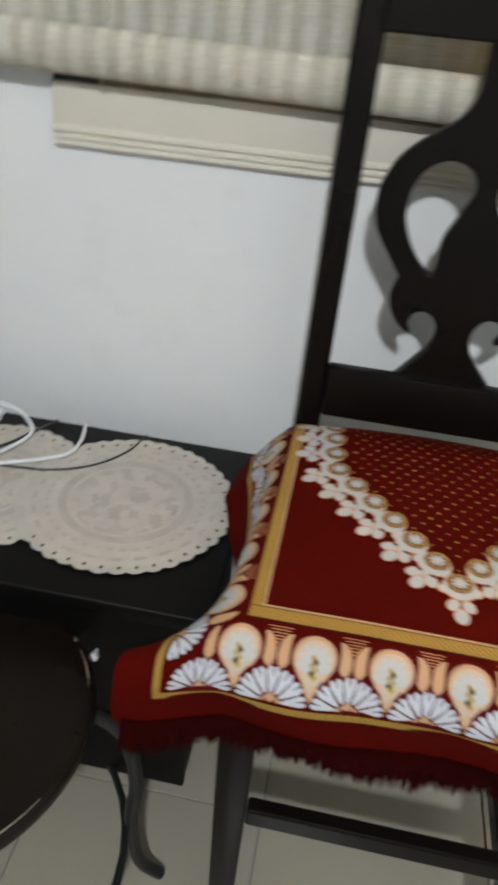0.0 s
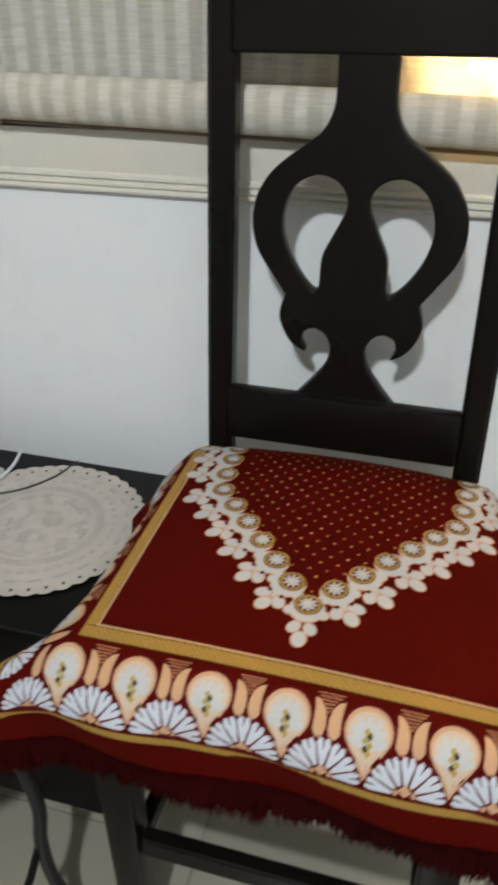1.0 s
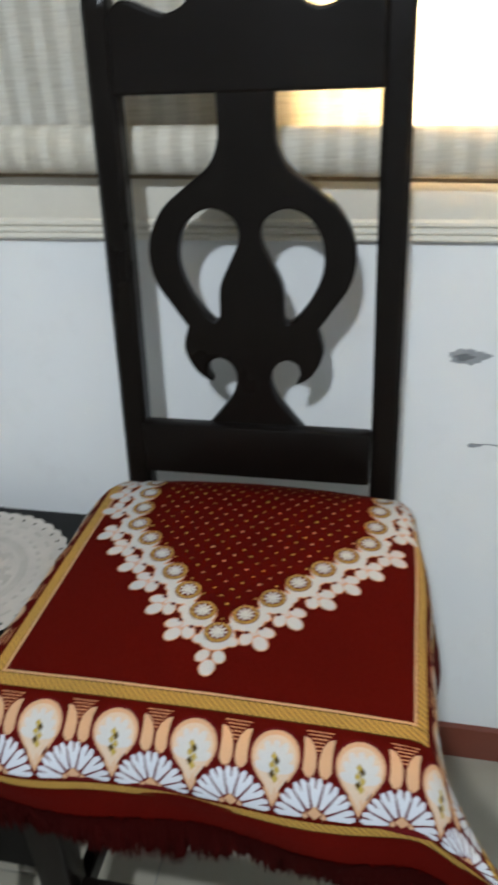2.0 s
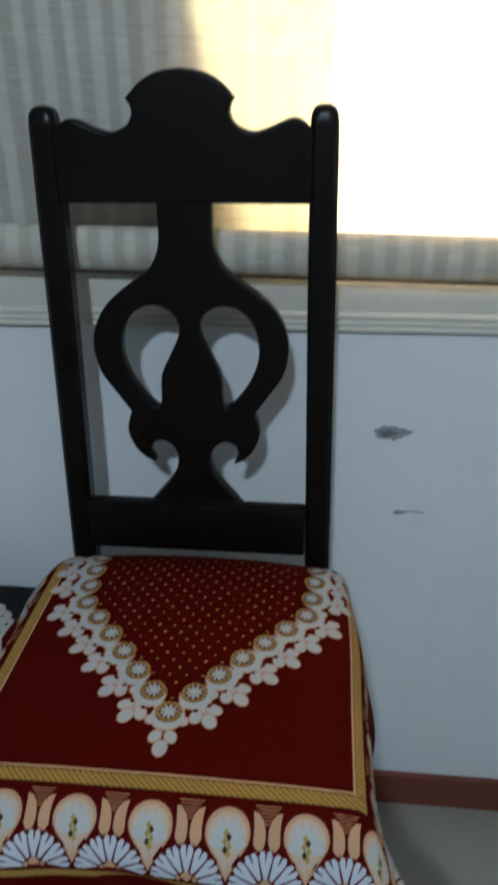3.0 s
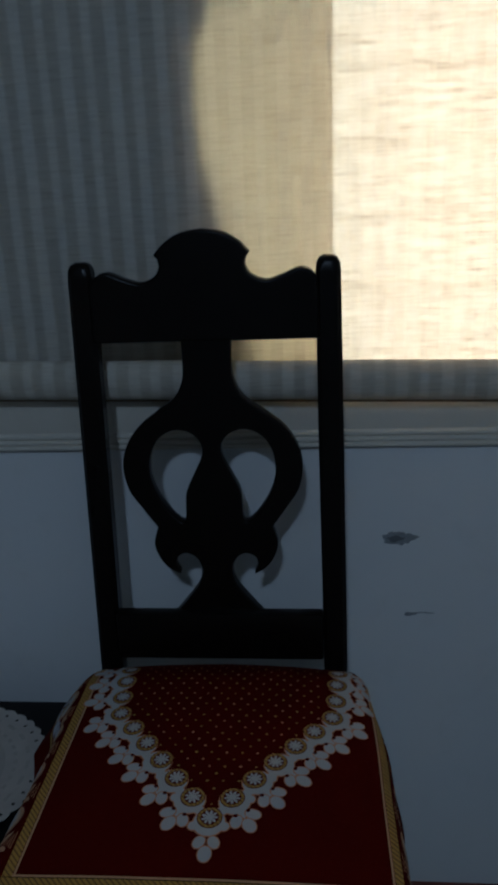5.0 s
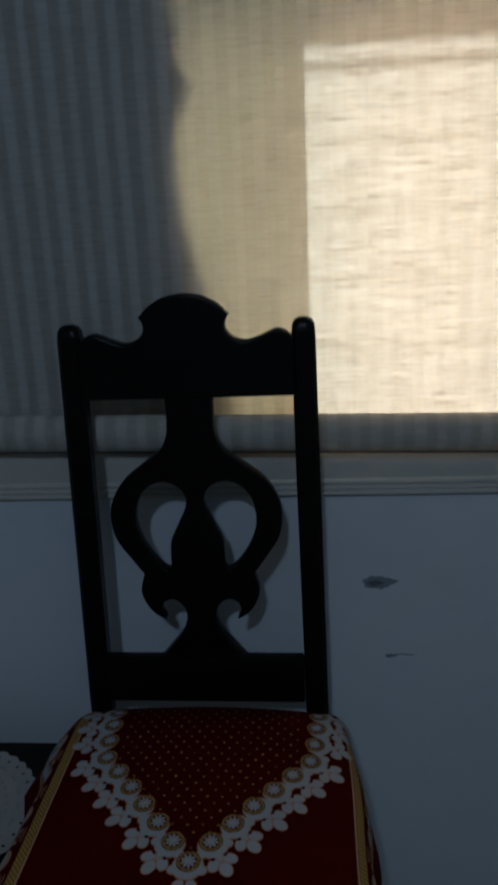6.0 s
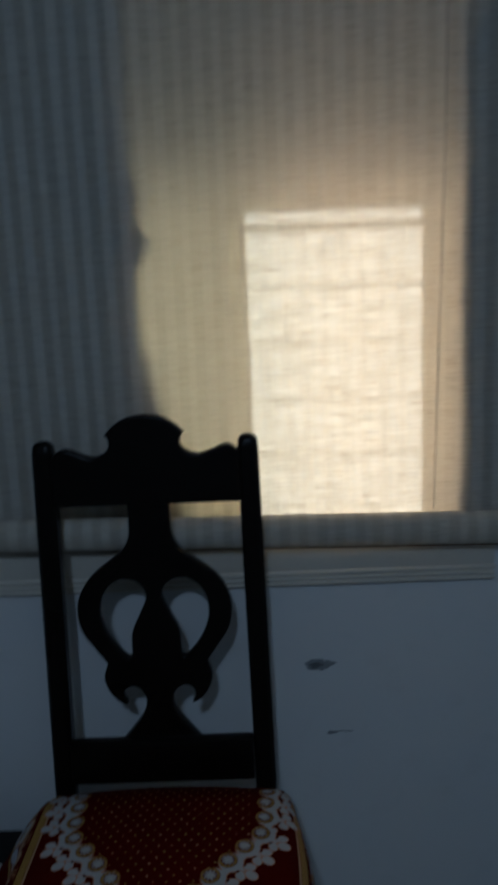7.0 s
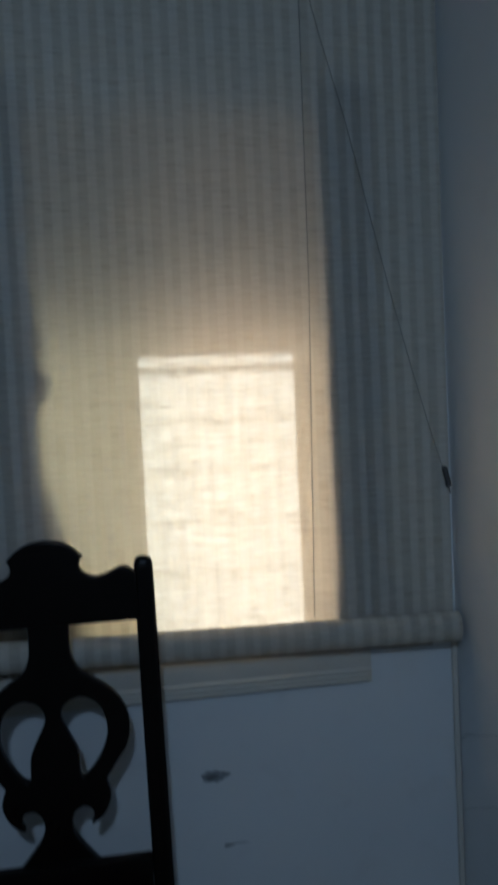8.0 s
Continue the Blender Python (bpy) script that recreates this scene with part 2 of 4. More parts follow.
def build_room():
    fl = solo("floor", box(-2.3, SIDE_X + 0.1, -2.7, WALL_Y + 0.05, -0.06, -0.004), GROUT, "pale glazed ceramic tile floor", "floor", "structure")
    x0, x1, z0, z1 = WIN
    bm = bmesh.new()
    for a in ((-2.3, x0, 0, 2.7), (x1, SIDE_X + 0.14, 0, 2.7), (x0, x1, 0, z0), (x0, x1, z1, 2.7)):
        box(a[0], a[1], WALL_Y, WALL_Y + 0.15, a[2], a[3], bm=bm)
    solo("wall_north", bm, WALL, "white painted plaster wall with scuffs and a window opening", "wall", "structure")
    solo("wall_east", box(SIDE_X, SIDE_X + 0.14, -2.7, WALL_Y, 0, 2.7), WALL, "white painted plaster side wall with fine cracks", "wall", "structure")
    solo("wall_west", box(-2.3, -2.16, -2.7, WALL_Y, 0, 2.7), WALL, "plain white painted wall", "wall", "structure")
    solo("wall_south", box(-2.16, SIDE_X, -2.7, -2.56, 0, 2.7), WALL, "plain white painted wall", "wall", "structure")
    solo("ceiling", box(-2.3, SIDE_X + 0.14, -2.7, WALL_Y + 0.15, 2.7, 2.8), CEIL, "plain white ceiling", "ceiling", "structure")
    solo("baseboard", box(0.0, SIDE_X, WALL_Y - 0.012, WALL_Y + 0.002, 0, 0.082, 0.002), BASE, "red-brown painted baseboard at the foot of the wall", "baseboard", "structure")
    # tiles
    size, gap = 0.40, 0.003
    proto = {}
    for i in range(-6, 5):
        for j in range(-7, 4):
            ax, ay = 0.27 + i * size, 0.87 + j * size
            bx, by = min(ax + size, SIDE_X) - gap, min(ay + size, WALL_Y) - gap
            if bx - ax < 0.03 or by - ay < 0.03 or ax < -2.3 or ay < -2.7:
                continue
            key = (round(bx - ax, 3), round(by - ay, 3))
            if key not in proto:
                proto[key] = mesh_of(box(0, bx - ax, 0, by - ay, -0.008, 0, 0.0012, 1), "tile", TILE)
            ob = new("tile", proto[key])
            ob.parent = fl
            ob.location = Vector((ax, ay, 0)) - ORIGIN[fl]
    # outside
    solo("ground", box(-60, 60, 1.4, 120, -0.35, -0.3), GROUND, "sunlit earth outside the window", "ground", "structure")
    # unseen slab, added to end the sun patch and dim the blind's top
    bm = box(-2, 5, 1.4, 1.745, 1.972, 1.987)
    for v in bm.verts:
        v.co.z += 0.78 * (1.745 - v.co.y)
    solo("awning", bm, SUN_BLOCK, "unseen sloping slab added to cut the sun above the window", "awning", "structure")


def build_curtain(edge, far, low, high, depth, curl, label):
    """A hanging cloth from its ragged free edge to the far side, with shallow folds."""
    bm = bmesh.new()
    rows, n = [], 90
    for j in range(n + 1):
        z = low + (high - low) * j / n
        e = edge(z)
        rows.append([bm.verts.new((far + (e - far) * i / 60, depth + 0.0036 * math.sin(i * 0.9 + 0.3 * math.sin(z * 3)) * min(1, (60 - i) / 8) + curl * min(1, max(0, (1.52 - z) / 0.25)) * (i / 60) ** 6, z)) for i in range(61)])
    for r, q in zip(rows, rows[1:]):
        for i in range(60):
            bm.faces.new((r[i], r[i + 1], q[i + 1], q[i]))
    bmesh.ops.solidify(bm, geom=bm.faces[:], thickness=0.002)
    solo("curtain", bm, DRAPE, label, "curtain", smooth=60)


def build_window():
    x0, x1, z0, z1 = WIN
    w = thing("window_1", ((x0 + x1) / 2, 1.36, z0), "metal framed sliding window with a frosted leaf and bars", "window", kind="structure")
    bm = bmesh.new()
    for a in ((x0, x0 + 0.012, z0, z1), (x1 - 0.012, x1, z0, z1), (x0 + 0.012, x1 - 0.012, z0, z0 + 0.012), (x0 + 0.012, x1 - 0.012, z1 - 0.03, z1)):
        box(a[0], a[1], 1.325, 1.365, a[2], a[3], 0.002, bm=bm)
    part("window_frame", bm, ALU, w)
    part("pane", box(x0 + 0.012, 1.066, 1.338, 1.344, z0 + 0.012, z1 - 0.03), AMBER, w, "yellowish frosted glass leaf, closed")
    part("pane", box(1.070, x1 - 0.012, 1.346, 1.350, z0 + 0.012, z1 - 0.03), CLEAR, w, "unseen glass leaf, hazed to spread a warm glow")
    # projecting cage of bars outside
    for k in range(10):
        z, h = 1.9745 - k * 0.1015, 0.011 if k == 0 else 0.0018
        part("bar", box(0.2, 2.1, 1.800, 1.803, z - h / 2, z + h / 2, 0.0003), METAL, w)
    for k in range(2):
        for z in (1.0610, 1.8690):
            part("bracket", box(0.2 + k * 1.9, 0.208 + k * 1.9, 1.40, 1.80, z, z + 0.008, 0.001), METAL, w)
    # dark drape drawn to one side behind the blind
    inner = lambda z: 0.824 + 0.003 * math.sin(z * 19) + 0.22 * max(0, 1.487 - z) + 0.022 * math.exp(-((z - 1.668) / 0.030) ** 2) + 0.018 * math.exp(-((z - 1.750) / 0.012) ** 2)
    outer = lambda z: 1.398 - 0.12 * max(0, 1.30 - z) ** 1.6 + 0.0015 * math.sin(z * 11)
    build_curtain(inner, x0 - 0.05, z0 - 0.001, z1 + 0.059, 1.2405, 0.010, "heavy dark curtain drawn aside behind the blind")
    build_curtain(outer, x1 + 0.11, z0 - 0.001, z1 + 0.059, 1.2370, 0.0, "narrow dark curtain gathered at the window's edge")
    # moulded apron under the window
    t = thing("window_apron", ((x0 + x1) / 2, WALL_Y, 1.022), "beige painted moulded wooden apron below the window", "trim", kind="structure")
    prof = [(0, 0), (0.010, 0), (0.014, 0.003), (0.014, 0.006), (0.010, 0.009), (0.015, 0.0125), (0.015, 0.016), (0.010, 0.019), (0.016, 0.023), (0.016, 0.028), (0.011, 0.031), (0.013, 0.036), (0.013, 0.090), (0, 0.090)]
    bm = bmesh.new()
    ends = []
    for x, dx in ((0.196, 1), (1.469, -1)):
        ends.append([bm.verts.new((x + dx * (0.016 - d) * 0.3, WALL_Y - d, 1.022 + h)) for d, h in prof])
    n = len(prof)
    for k in range(n):
        bm.faces.new((ends[0][k], ends[0][(k + 1) % n], ends[1][(k + 1) % n], ends[1][k]))
    for e in ends:
        bm.faces.new(e)
    part("moulding", bm, TRIM, t, smooth=25)


def roll_z(x):
    return 1.1605 - 0.018 * (x - 0.16)


def build_blind():
    b = thing("roller_blind", (0.7, 1.215, 1.12), "striped slubby beige woven blind, rolled up at its foot", "blind")
    x0, x1 = -0.55, 1.648
    bm = bmesh.new()
    nx, nz = 150, 60
    rows = []
    for j in range(nz + 1):
        r = []
        for i in range(nx + 1):
            x = x0 + (x1 + 0.010 * j / nz - x0) * i / nx
            z = roll_z(x) + (2.66 - roll_z(x)) * j / nz
            y = 1.2290 + 0.0022 * noise.noise((x * 2.2, z * 1.1, 3)) + 0.0012 * noise.noise((x * 9, z * 1.5, 7))
            r.append(bm.verts.new((x, y, z)))
        rows.append(r)
    for r, q in zip(rows, rows[1:]):
        for i in range(nx):
            bm.faces.new((r[i], r[i + 1], q[i + 1], q[i]))
    part("fabric", bm, BLIND, b, smooth=180)
    # the rolled foot: a loose spiral of the same cloth
    bm = bmesh.new()
    turns, steps = 2.2, 64
    prev = None
    for i in range(0, 81):
        x = x0 - 0.004 + (x1 + 0.008 - x0) * i / 80
        ring = []
        for k in range(steps + 1):
            a = k / steps * turns * 2 * math.pi
            rad = 0.0328 - 0.006 * k / steps + 0.0008 * noise.noise((x * 6, a, 1))
            ring.append(bm.verts.new((x, 1.2065 + rad * math.sin(a + 1.57) * 0.62, roll_z(x) + rad * math.cos(a + 1.57))))
        if prev:
            for k in range(steps):
                bm.faces.new((prev[k], prev[k + 1], ring[k + 1], ring[k]))
        prev = ring
    foot = part("rolled_foot", bm, BLIND, b, "cloth rolled into a thick tube", smooth=60)
    bm = tube([(x0, 1.2065, roll_z(x0)), (x1 + 0.004, 1.2065, roll_z(x1))], 0.014, 14)
    part("core", bm, BATTEN, foot)
    bm = tube([(0.288, 1.222, roll_z(0.288) - 0.036), (x1 - 0.05, 1.222, roll_z(x1) - 0.036)], 0.004, 8)
    part("batten", bm, BATTEN, b, "thin dark wooden batten", smooth=60)
    bm = tube([(1.372, 1.224, 2.6), (1.366, 1.2225, 1.83), (1.358, 1.222, 1.55), (1.348, 1.2215, 1.172)], 0.0008, 6)
    part("cord", bm, STRING, b, "thin grey lift cord")
    bm = tube([(0.312, 1.2245, 2.6), (0.299, 1.223, 1.6), (0.292, 1.222, 1.196)], 0.0006, 6)
    part("cord", bm, STRING, b, "thin grey lift cord")
    bm = tube(spline([(0.286, 1.212, 1.138), (0.284, 1.209, 1.128), (0.285, 1.212, 1.118)], 4), [0.002] + [0.0042] * 7 + [0.002], 8)
    part("cord_knot", bm, BATTEN, b, "dark cord knot", smooth=60)


build_room()
build_window()
build_blind()

# ---- the chair ----
CX = 0.828


def back_y(z):
    return 1.126 + 0.03 * (z - 0.8)


def mirror(pts):
    return pts + [(-u, w) for u, w in reversed(pts)]


def build_chair():
    c = thing("dining_chair", (CX, 0.9, 0), "tall black-stained wooden chair with a pierced scrolled back splat", "chair")
    place = lambda u, w, d: (CX + u, back_y(w) + 0.011 - d, w)
    outer = [(0.037, 1.235), (0.0365, 1.19), (0.039, 1.163), (0.052, 1.138), (0.078, 1.118), (0.113, 1.090), (0.133, 1.058), (0.139, 1.026), (0.132, 0.990), (0.110, 0.956)]
    lobe = [(0.091, 0.929), (0.0985, 0.900), (0.091, 0.875), (0.077, 0.857), (0.060, 0.8475)]
    horn = [(0.0665, 0.862), (0.0625, 0.877), (0.0475, 0.8835), (0.032, 0.875), (0.0245, 0.855), (0.031, 0.829), (0.049, 0.804), (0.074, 0.774)]
    half = [tuple(p) for p in spline(outer + lobe[:1], 5)][:-1] + [tuple(p) for p in spline(lobe, 5)] + [tuple(p) for p in spline(horn, 5)][0:]
    hole = [(0.046, 0.941), (0.060, 0.943), (0.084, 0.976), (0.097, 1.014), (0.094, 1.050), (0.079, 1.075), (0.055, 1.087), (0.031, 1.082), (0.0165, 1.066), (0.0155, 1.045), (0.030, 1.014), (0.043, 0.984)]
    hole = [tuple(p) for p in spline(hole, 5, True)]
    part("splat", plate([mirror(half), hole, [(-u, w) for u, w in reversed(hole)]], 0.022, 0.003, place), WOOD, c, "flat board sawn to scrolls", smooth=35)
    crest = [(0.0, 1.380), (0.029, 1.3755), (0.052, 1.363), (0.0685, 1.3465)]
    dip = [(0.0635, 1.340), (0.062, 1.328), (0.0705, 1.3155), (0.091, 1.308), (0.114, 1.314), (0.138, 1.3235), (0.153, 1.320), (0.1645, 1.309)]
    top = [tuple(p) for p in spline(crest, 6)] + [tuple(p) for p in spline(dip, 5)] + [(0.1665, 1.222)]
    part("crest_rail", plate([mirror(top)], 0.026, 0.004, place), WOOD_X, c, "shaped top rail with a rounded crest", smooth=35)
    part("lower_rail", box(CX - 0.168, CX + 0.168, 1.108, 1.132, 0.702, 0.785, 0.004), WOOD_X, c, smooth=35)
    for s in (-1, 1):
        # rear post, from the floor to its rounded top
        own = bmesh.new()
        secs = [(0.0, 0.196, 1.175, 0.017), (0.35, 0.192, 1.140, 0.019), (0.68, 0.188, 1.122, 0.0195), (0.80, 0.1865, 1.126, 0.0195), (1.10, 0.182, 1.135, 0.0195), (1.315, 0.1795, 1.1415, 0.0185),
                (1.328, 0.1795, 1.1418, 0.0172), (1.335, 0.1795, 1.142, 0.0135), (1.3385, 0.1795, 1.142, 0.007)]
        rings = []
        for z, u, y, h in secs:
            dep = 0.0165 if z < 1.32 else 0.0165 * h / 0.0185
            ring = []
            for a in range(16):
                ca, sa = math.cos((a + 0.5) * math.pi / 8), math.sin((a + 0.5) * math.pi / 8)
                f = 1 / max(abs(ca), abs(sa)) * 0.97
                f = min(f, 1.3)
                ring.append(own.verts.new((CX + s * u + h * ca * f, y + 0.016 + dep * sa * f, z)))
            rings.append(ring)
        for r, q in zip(rings, rings[1:]):
            for k in range(16):
                own.faces.new((r[k], r[(k + 1) % 16], q[(k + 1) % 16], q[k]))
        own.faces.new(rings[0])
        own.faces.new(rings[-1])
        part("rear_leg", own, WOOD, c, "post running up to a rounded finial", smooth=40)
        bm = box(-0.026, 0.026, -0.024, 0.024, 0, 0.62, 0.004)
        for v in bm.verts:
            k = 0.72 + 0.28 * v.co.z / 0.62
            v.co = (CX + 0.004 + s * 0.205 + v.co.x * k, 0.712 + v.co.y * k, v.co.z)
        part("front_leg", bm, WOOD, c, smooth=35)
        part("side_stretcher", box(CX + s * 0.2 - 0.011, CX + s * 0.2 + 0.011, 0.735, 1.142, 0.20, 0.235, 0.003), WOOD, c)
        part("side_rail", box(CX + s * 0.19 - 0.012, CX + s * 0.19 + 0.012, 0.735, 1.112, 0.575, 0.645, 0.003), WOOD, c)
    part("front_stretcher", box(CX - 0.178, CX + 0.186, 0.70, 0.724, 0.254, 0.291, 0.004), WOOD_X, c)
    part("rear_stretcher", box(CX - 0.173, CX + 0.173, 1.142, 1.164, 0.27, 0.31, 0.003), WOOD_X, c)
    part("front_rail", box(CX - 0.178, CX + 0.186, 0.70, 0.724, 0.56, 0.645, 0.004), WOOD_X, c)
    bm = box(-0.5, 0.5, 0, 1, 0, 1)
    bmesh.ops.subdivide_edges(bm, edges=bm.edges[:], cuts=10, use_grid_fill=True)
    for v in bm.verts:
        f = v.co.y
        wide = 0.45 - 0.075 * f
        dome = (1 - (2 * v.co.x) ** 4) * (1 - (2 * f - 1) ** 4)
        z = 0.645 + (0.03 + 0.022 * dome) * v.co.z
        v.co = (CX + 0.004 + v.co.x * wide, 0.665 + 0.44 * f, z)
    part("seat", bm, WOOD, c, smooth=60)


build_chair()

# ---- rug over the seat ----
RX, FRONT_Y, BACK_Y, TOP = 0.852, 0.672, 1.100, 0.7065


def sheet_point(x, y):
    """The rug's plane, laid over the seat: flat on top, rolling over the front and the sides, flaring at the corners."""
    f = min(max((y - FRONT_Y) / (BACK_Y - FRONT_Y), -0.3), 1)
    left, right = 0.627 + 0.012 * max(f, 0), 1.054 - 0.022 * max(f, 0)
    ox = min(x - left, 0) + max(x - right, 0)
    oy = min(y - FRONT_Y, 0)
    bx, by = x - ox, y - oy
    dome = 0.012 * max(0, 1 - ((bx - 0.835) / 0.25) ** 2) * max(0, 1 - ((by - 0.92) / 0.33) ** 2)
    z = TOP + dome - 0.004 + 0.0012 * noise.noise((x * 9, y * 9, 0))
    # the sides hang steeply, but spread where the stiff front corners stand out
    spread = min(1, max(0, ((0.760 if ox < 0 else 0.700) - y) / 0.14))
    spread = spread * spread * (3 - 2 * spread) * (1 if ox < 0 else 0.75)
    back = min(1, max(0, (y - 0.86) / 0.14))
    steep = 85 - 34 * back if ox < 0 else 82
    for amount, axis, r, stop in ((ox, 0, 0.030 + 0.030 * spread, radians(steep * (1 - spread) + 20 * spread)), (oy, 1, 0.058, radians(95))):
        d = abs(amount)
        if d < 1e-9:
            continue
        a = min(d / r, stop)
        rest = max(0, d - r * stop)
        out, down = r * math.sin(a) + rest * math.cos(stop), r * (1 - math.cos(a)) + rest * math.sin(stop)
        wave = min(1, down / 0.08)
        out += wave * 0.006 * math.sin(x * 23 + y * 17 + 1.0) + wave * 0.004 * noise.noise((x * 14, y * 14, 5))
        if not axis and amount > 0:
            out += 0.011 * math.exp(-((y - 0.92) / 0.09) ** 2) * min(1, down / 0.03)
        if axis:
            by += math.copysign(out, amount)
        else:
            bx += math.copysign(out, amount)
        z -= down
    if y > 1.03:
        z -= (3.0 + 26 * (bx - 0.835) ** 2) * (y - 1.03) ** 2
    return Vector((bx, by, z))


def trimmed(x, y, x0, x1, y0, r=0.04):
    """Rounds the two front corners of the rug's sheet."""
    cx = min(max(x, x0 + r), x1 - r)
    if x == cx or y >= y0 + r:
        return x, y
    a, b = x - cx, y - y0 - r
    k = max(abs(a), abs(b)) / math.hypot(a, b)
    return cx + a * k, y0 + r + b * k


def on_rug(x, y, lift):
    p = sheet_point(x, y)
    n = (sheet_point(x + 0.002, y) - sheet_point(x - 0.002, y)).cross(sheet_point(x, y + 0.002) - sheet_point(x, y - 0.002)).normalized()
    return p + n * lift


class Ink:
    """Gathers flat figures of the woven pattern, one mesh a figure group, a material slot a colour."""

    def __init__(self, mats):
        self.bm, self.mats = bmesh.new(), mats

    def star(self, outline, centre, lift, slot, rings=4):
        cx, cy = centre
        n = len(outline)
        mid = self.bm.verts.new(on_rug(cx, cy, lift))
        prev = None
        for k in range(1, rings + 1):
            f = k / rings
            ring = [self.bm.verts.new(on_rug(cx + (x - cx) * f, cy + (y - cy) * f, lift)) for x, y in outline]
            for i in range(n):
                j = (i + 1) % n
                face = self.bm.faces.new((mid, ring[i], ring[j]) if prev is None else (prev[i], ring[i], ring[j], prev[j]))
                face.material_index = slot
            prev = ring

    def disc(self, c, r, lift, slot, squash=1.0, turn=0.0, n=14, rings=2):
        ct, st = math.cos(turn), math.sin(turn)
        pts = []
        for k in range(n):
            a, b = r * math.cos(k * 2 * math.pi / n), r * squash * math.sin(k * 2 * math.pi / n)
            pts.append((c[0] + a * ct - b * st, c[1] + a * st + b * ct))
        self.star(pts, c, lift, slot, rings)

    def band(self, a, b, width, lift, slot, step=0.004):
        """A straight strip from a to b, of that width to its right-hand side."""
        (ax, ay), (bx, by) = a, b
        n = max(2, int(math.hypot(bx - ax, by - ay) / step))
        length = math.hypot(bx - ax, by - ay)
        px, py = (by - ay) / length * width, -(bx - ax) / length * width
        m = max(1, int(width / 0.005) + 1)
        rows = [[self.bm.verts.new(on_rug(ax + (bx - ax) * i / n + px * k / m, ay + (by - ay) * i / n + py * k / m, lift)) for k in range(m + 1)] for i in range(n + 1)]
        for r, q in zip(rows, rows[1:]):
            for k in range(m):
                self.bm.faces.new((r[k], r[k + 1], q[k + 1], q[k])).material_index = slot


WHITE = pile("white_thread", (0.56, 0.58, 0.63), 0.05, 0.12)
CREAM = pile("cream_thread", (0.56, 0.33, 0.185), 0.05, 0.12)
PEACH = pile("peach_thread", (0.55, 0.25, 0.12), 0.05, 0.15)
IVORY = pile("ivory_thread", (0.50, 0.50, 0.495), 0.05, 0.12)
BLUSH = pile("blush_thread", (0.57, 0.44, 0.33), 0.05, 0.12)
OLIVE = pile("olive_thread", (0.40, 0.29, 0.06), 0.05, 0.4)
FRINGE = pile("fringe_thread", (0.030, 0.0010, 0.0006), 0.0, 0.4, 30.0, 0.5)
RUST = pile("dark_olive_thread", (0.07, 0.045, 0.012), 0.05, 0.3)
MAROON = pile("maroon_thread", (0.10, 0.007, 0.008), 0.05, 0.2)


def gold_braid():
    m, t, p = nodes_of("gold_thread")
    w = node(t, "TexWave", Scale=92.0, Distortion=0.6, Detail=1.0)
    w.bands_direction = "DIAGONAL"
    link(t, coords(t), w.inputs["Vector"])
    n = noise_at(t, coords(t), 300.0, 2)
    col = mix(t, ramp(t, w.outputs["Fac"], [(0.12, (0, 0, 0)), (0.45, (1, 1, 1))]), (0.13, 0.065, 0.010), (0.42, 0.245, 0.035))
    link(t, mix(t, math_node(t, "MULTIPLY", n, 0.4), col, (0.34, 0.18, 0.025)), p.inputs["Base Color"])
    p.inputs["Roughness"].default_value = 0.75
    bump(t, w.outputs["Fac"], 0.4, 0.001, p)
    return m


GOLD = gold_braid()
HALF, LINE_Y = 0.2135, 0.686          # half the inner field, and the inner line along the front
PITCH = 0.0782


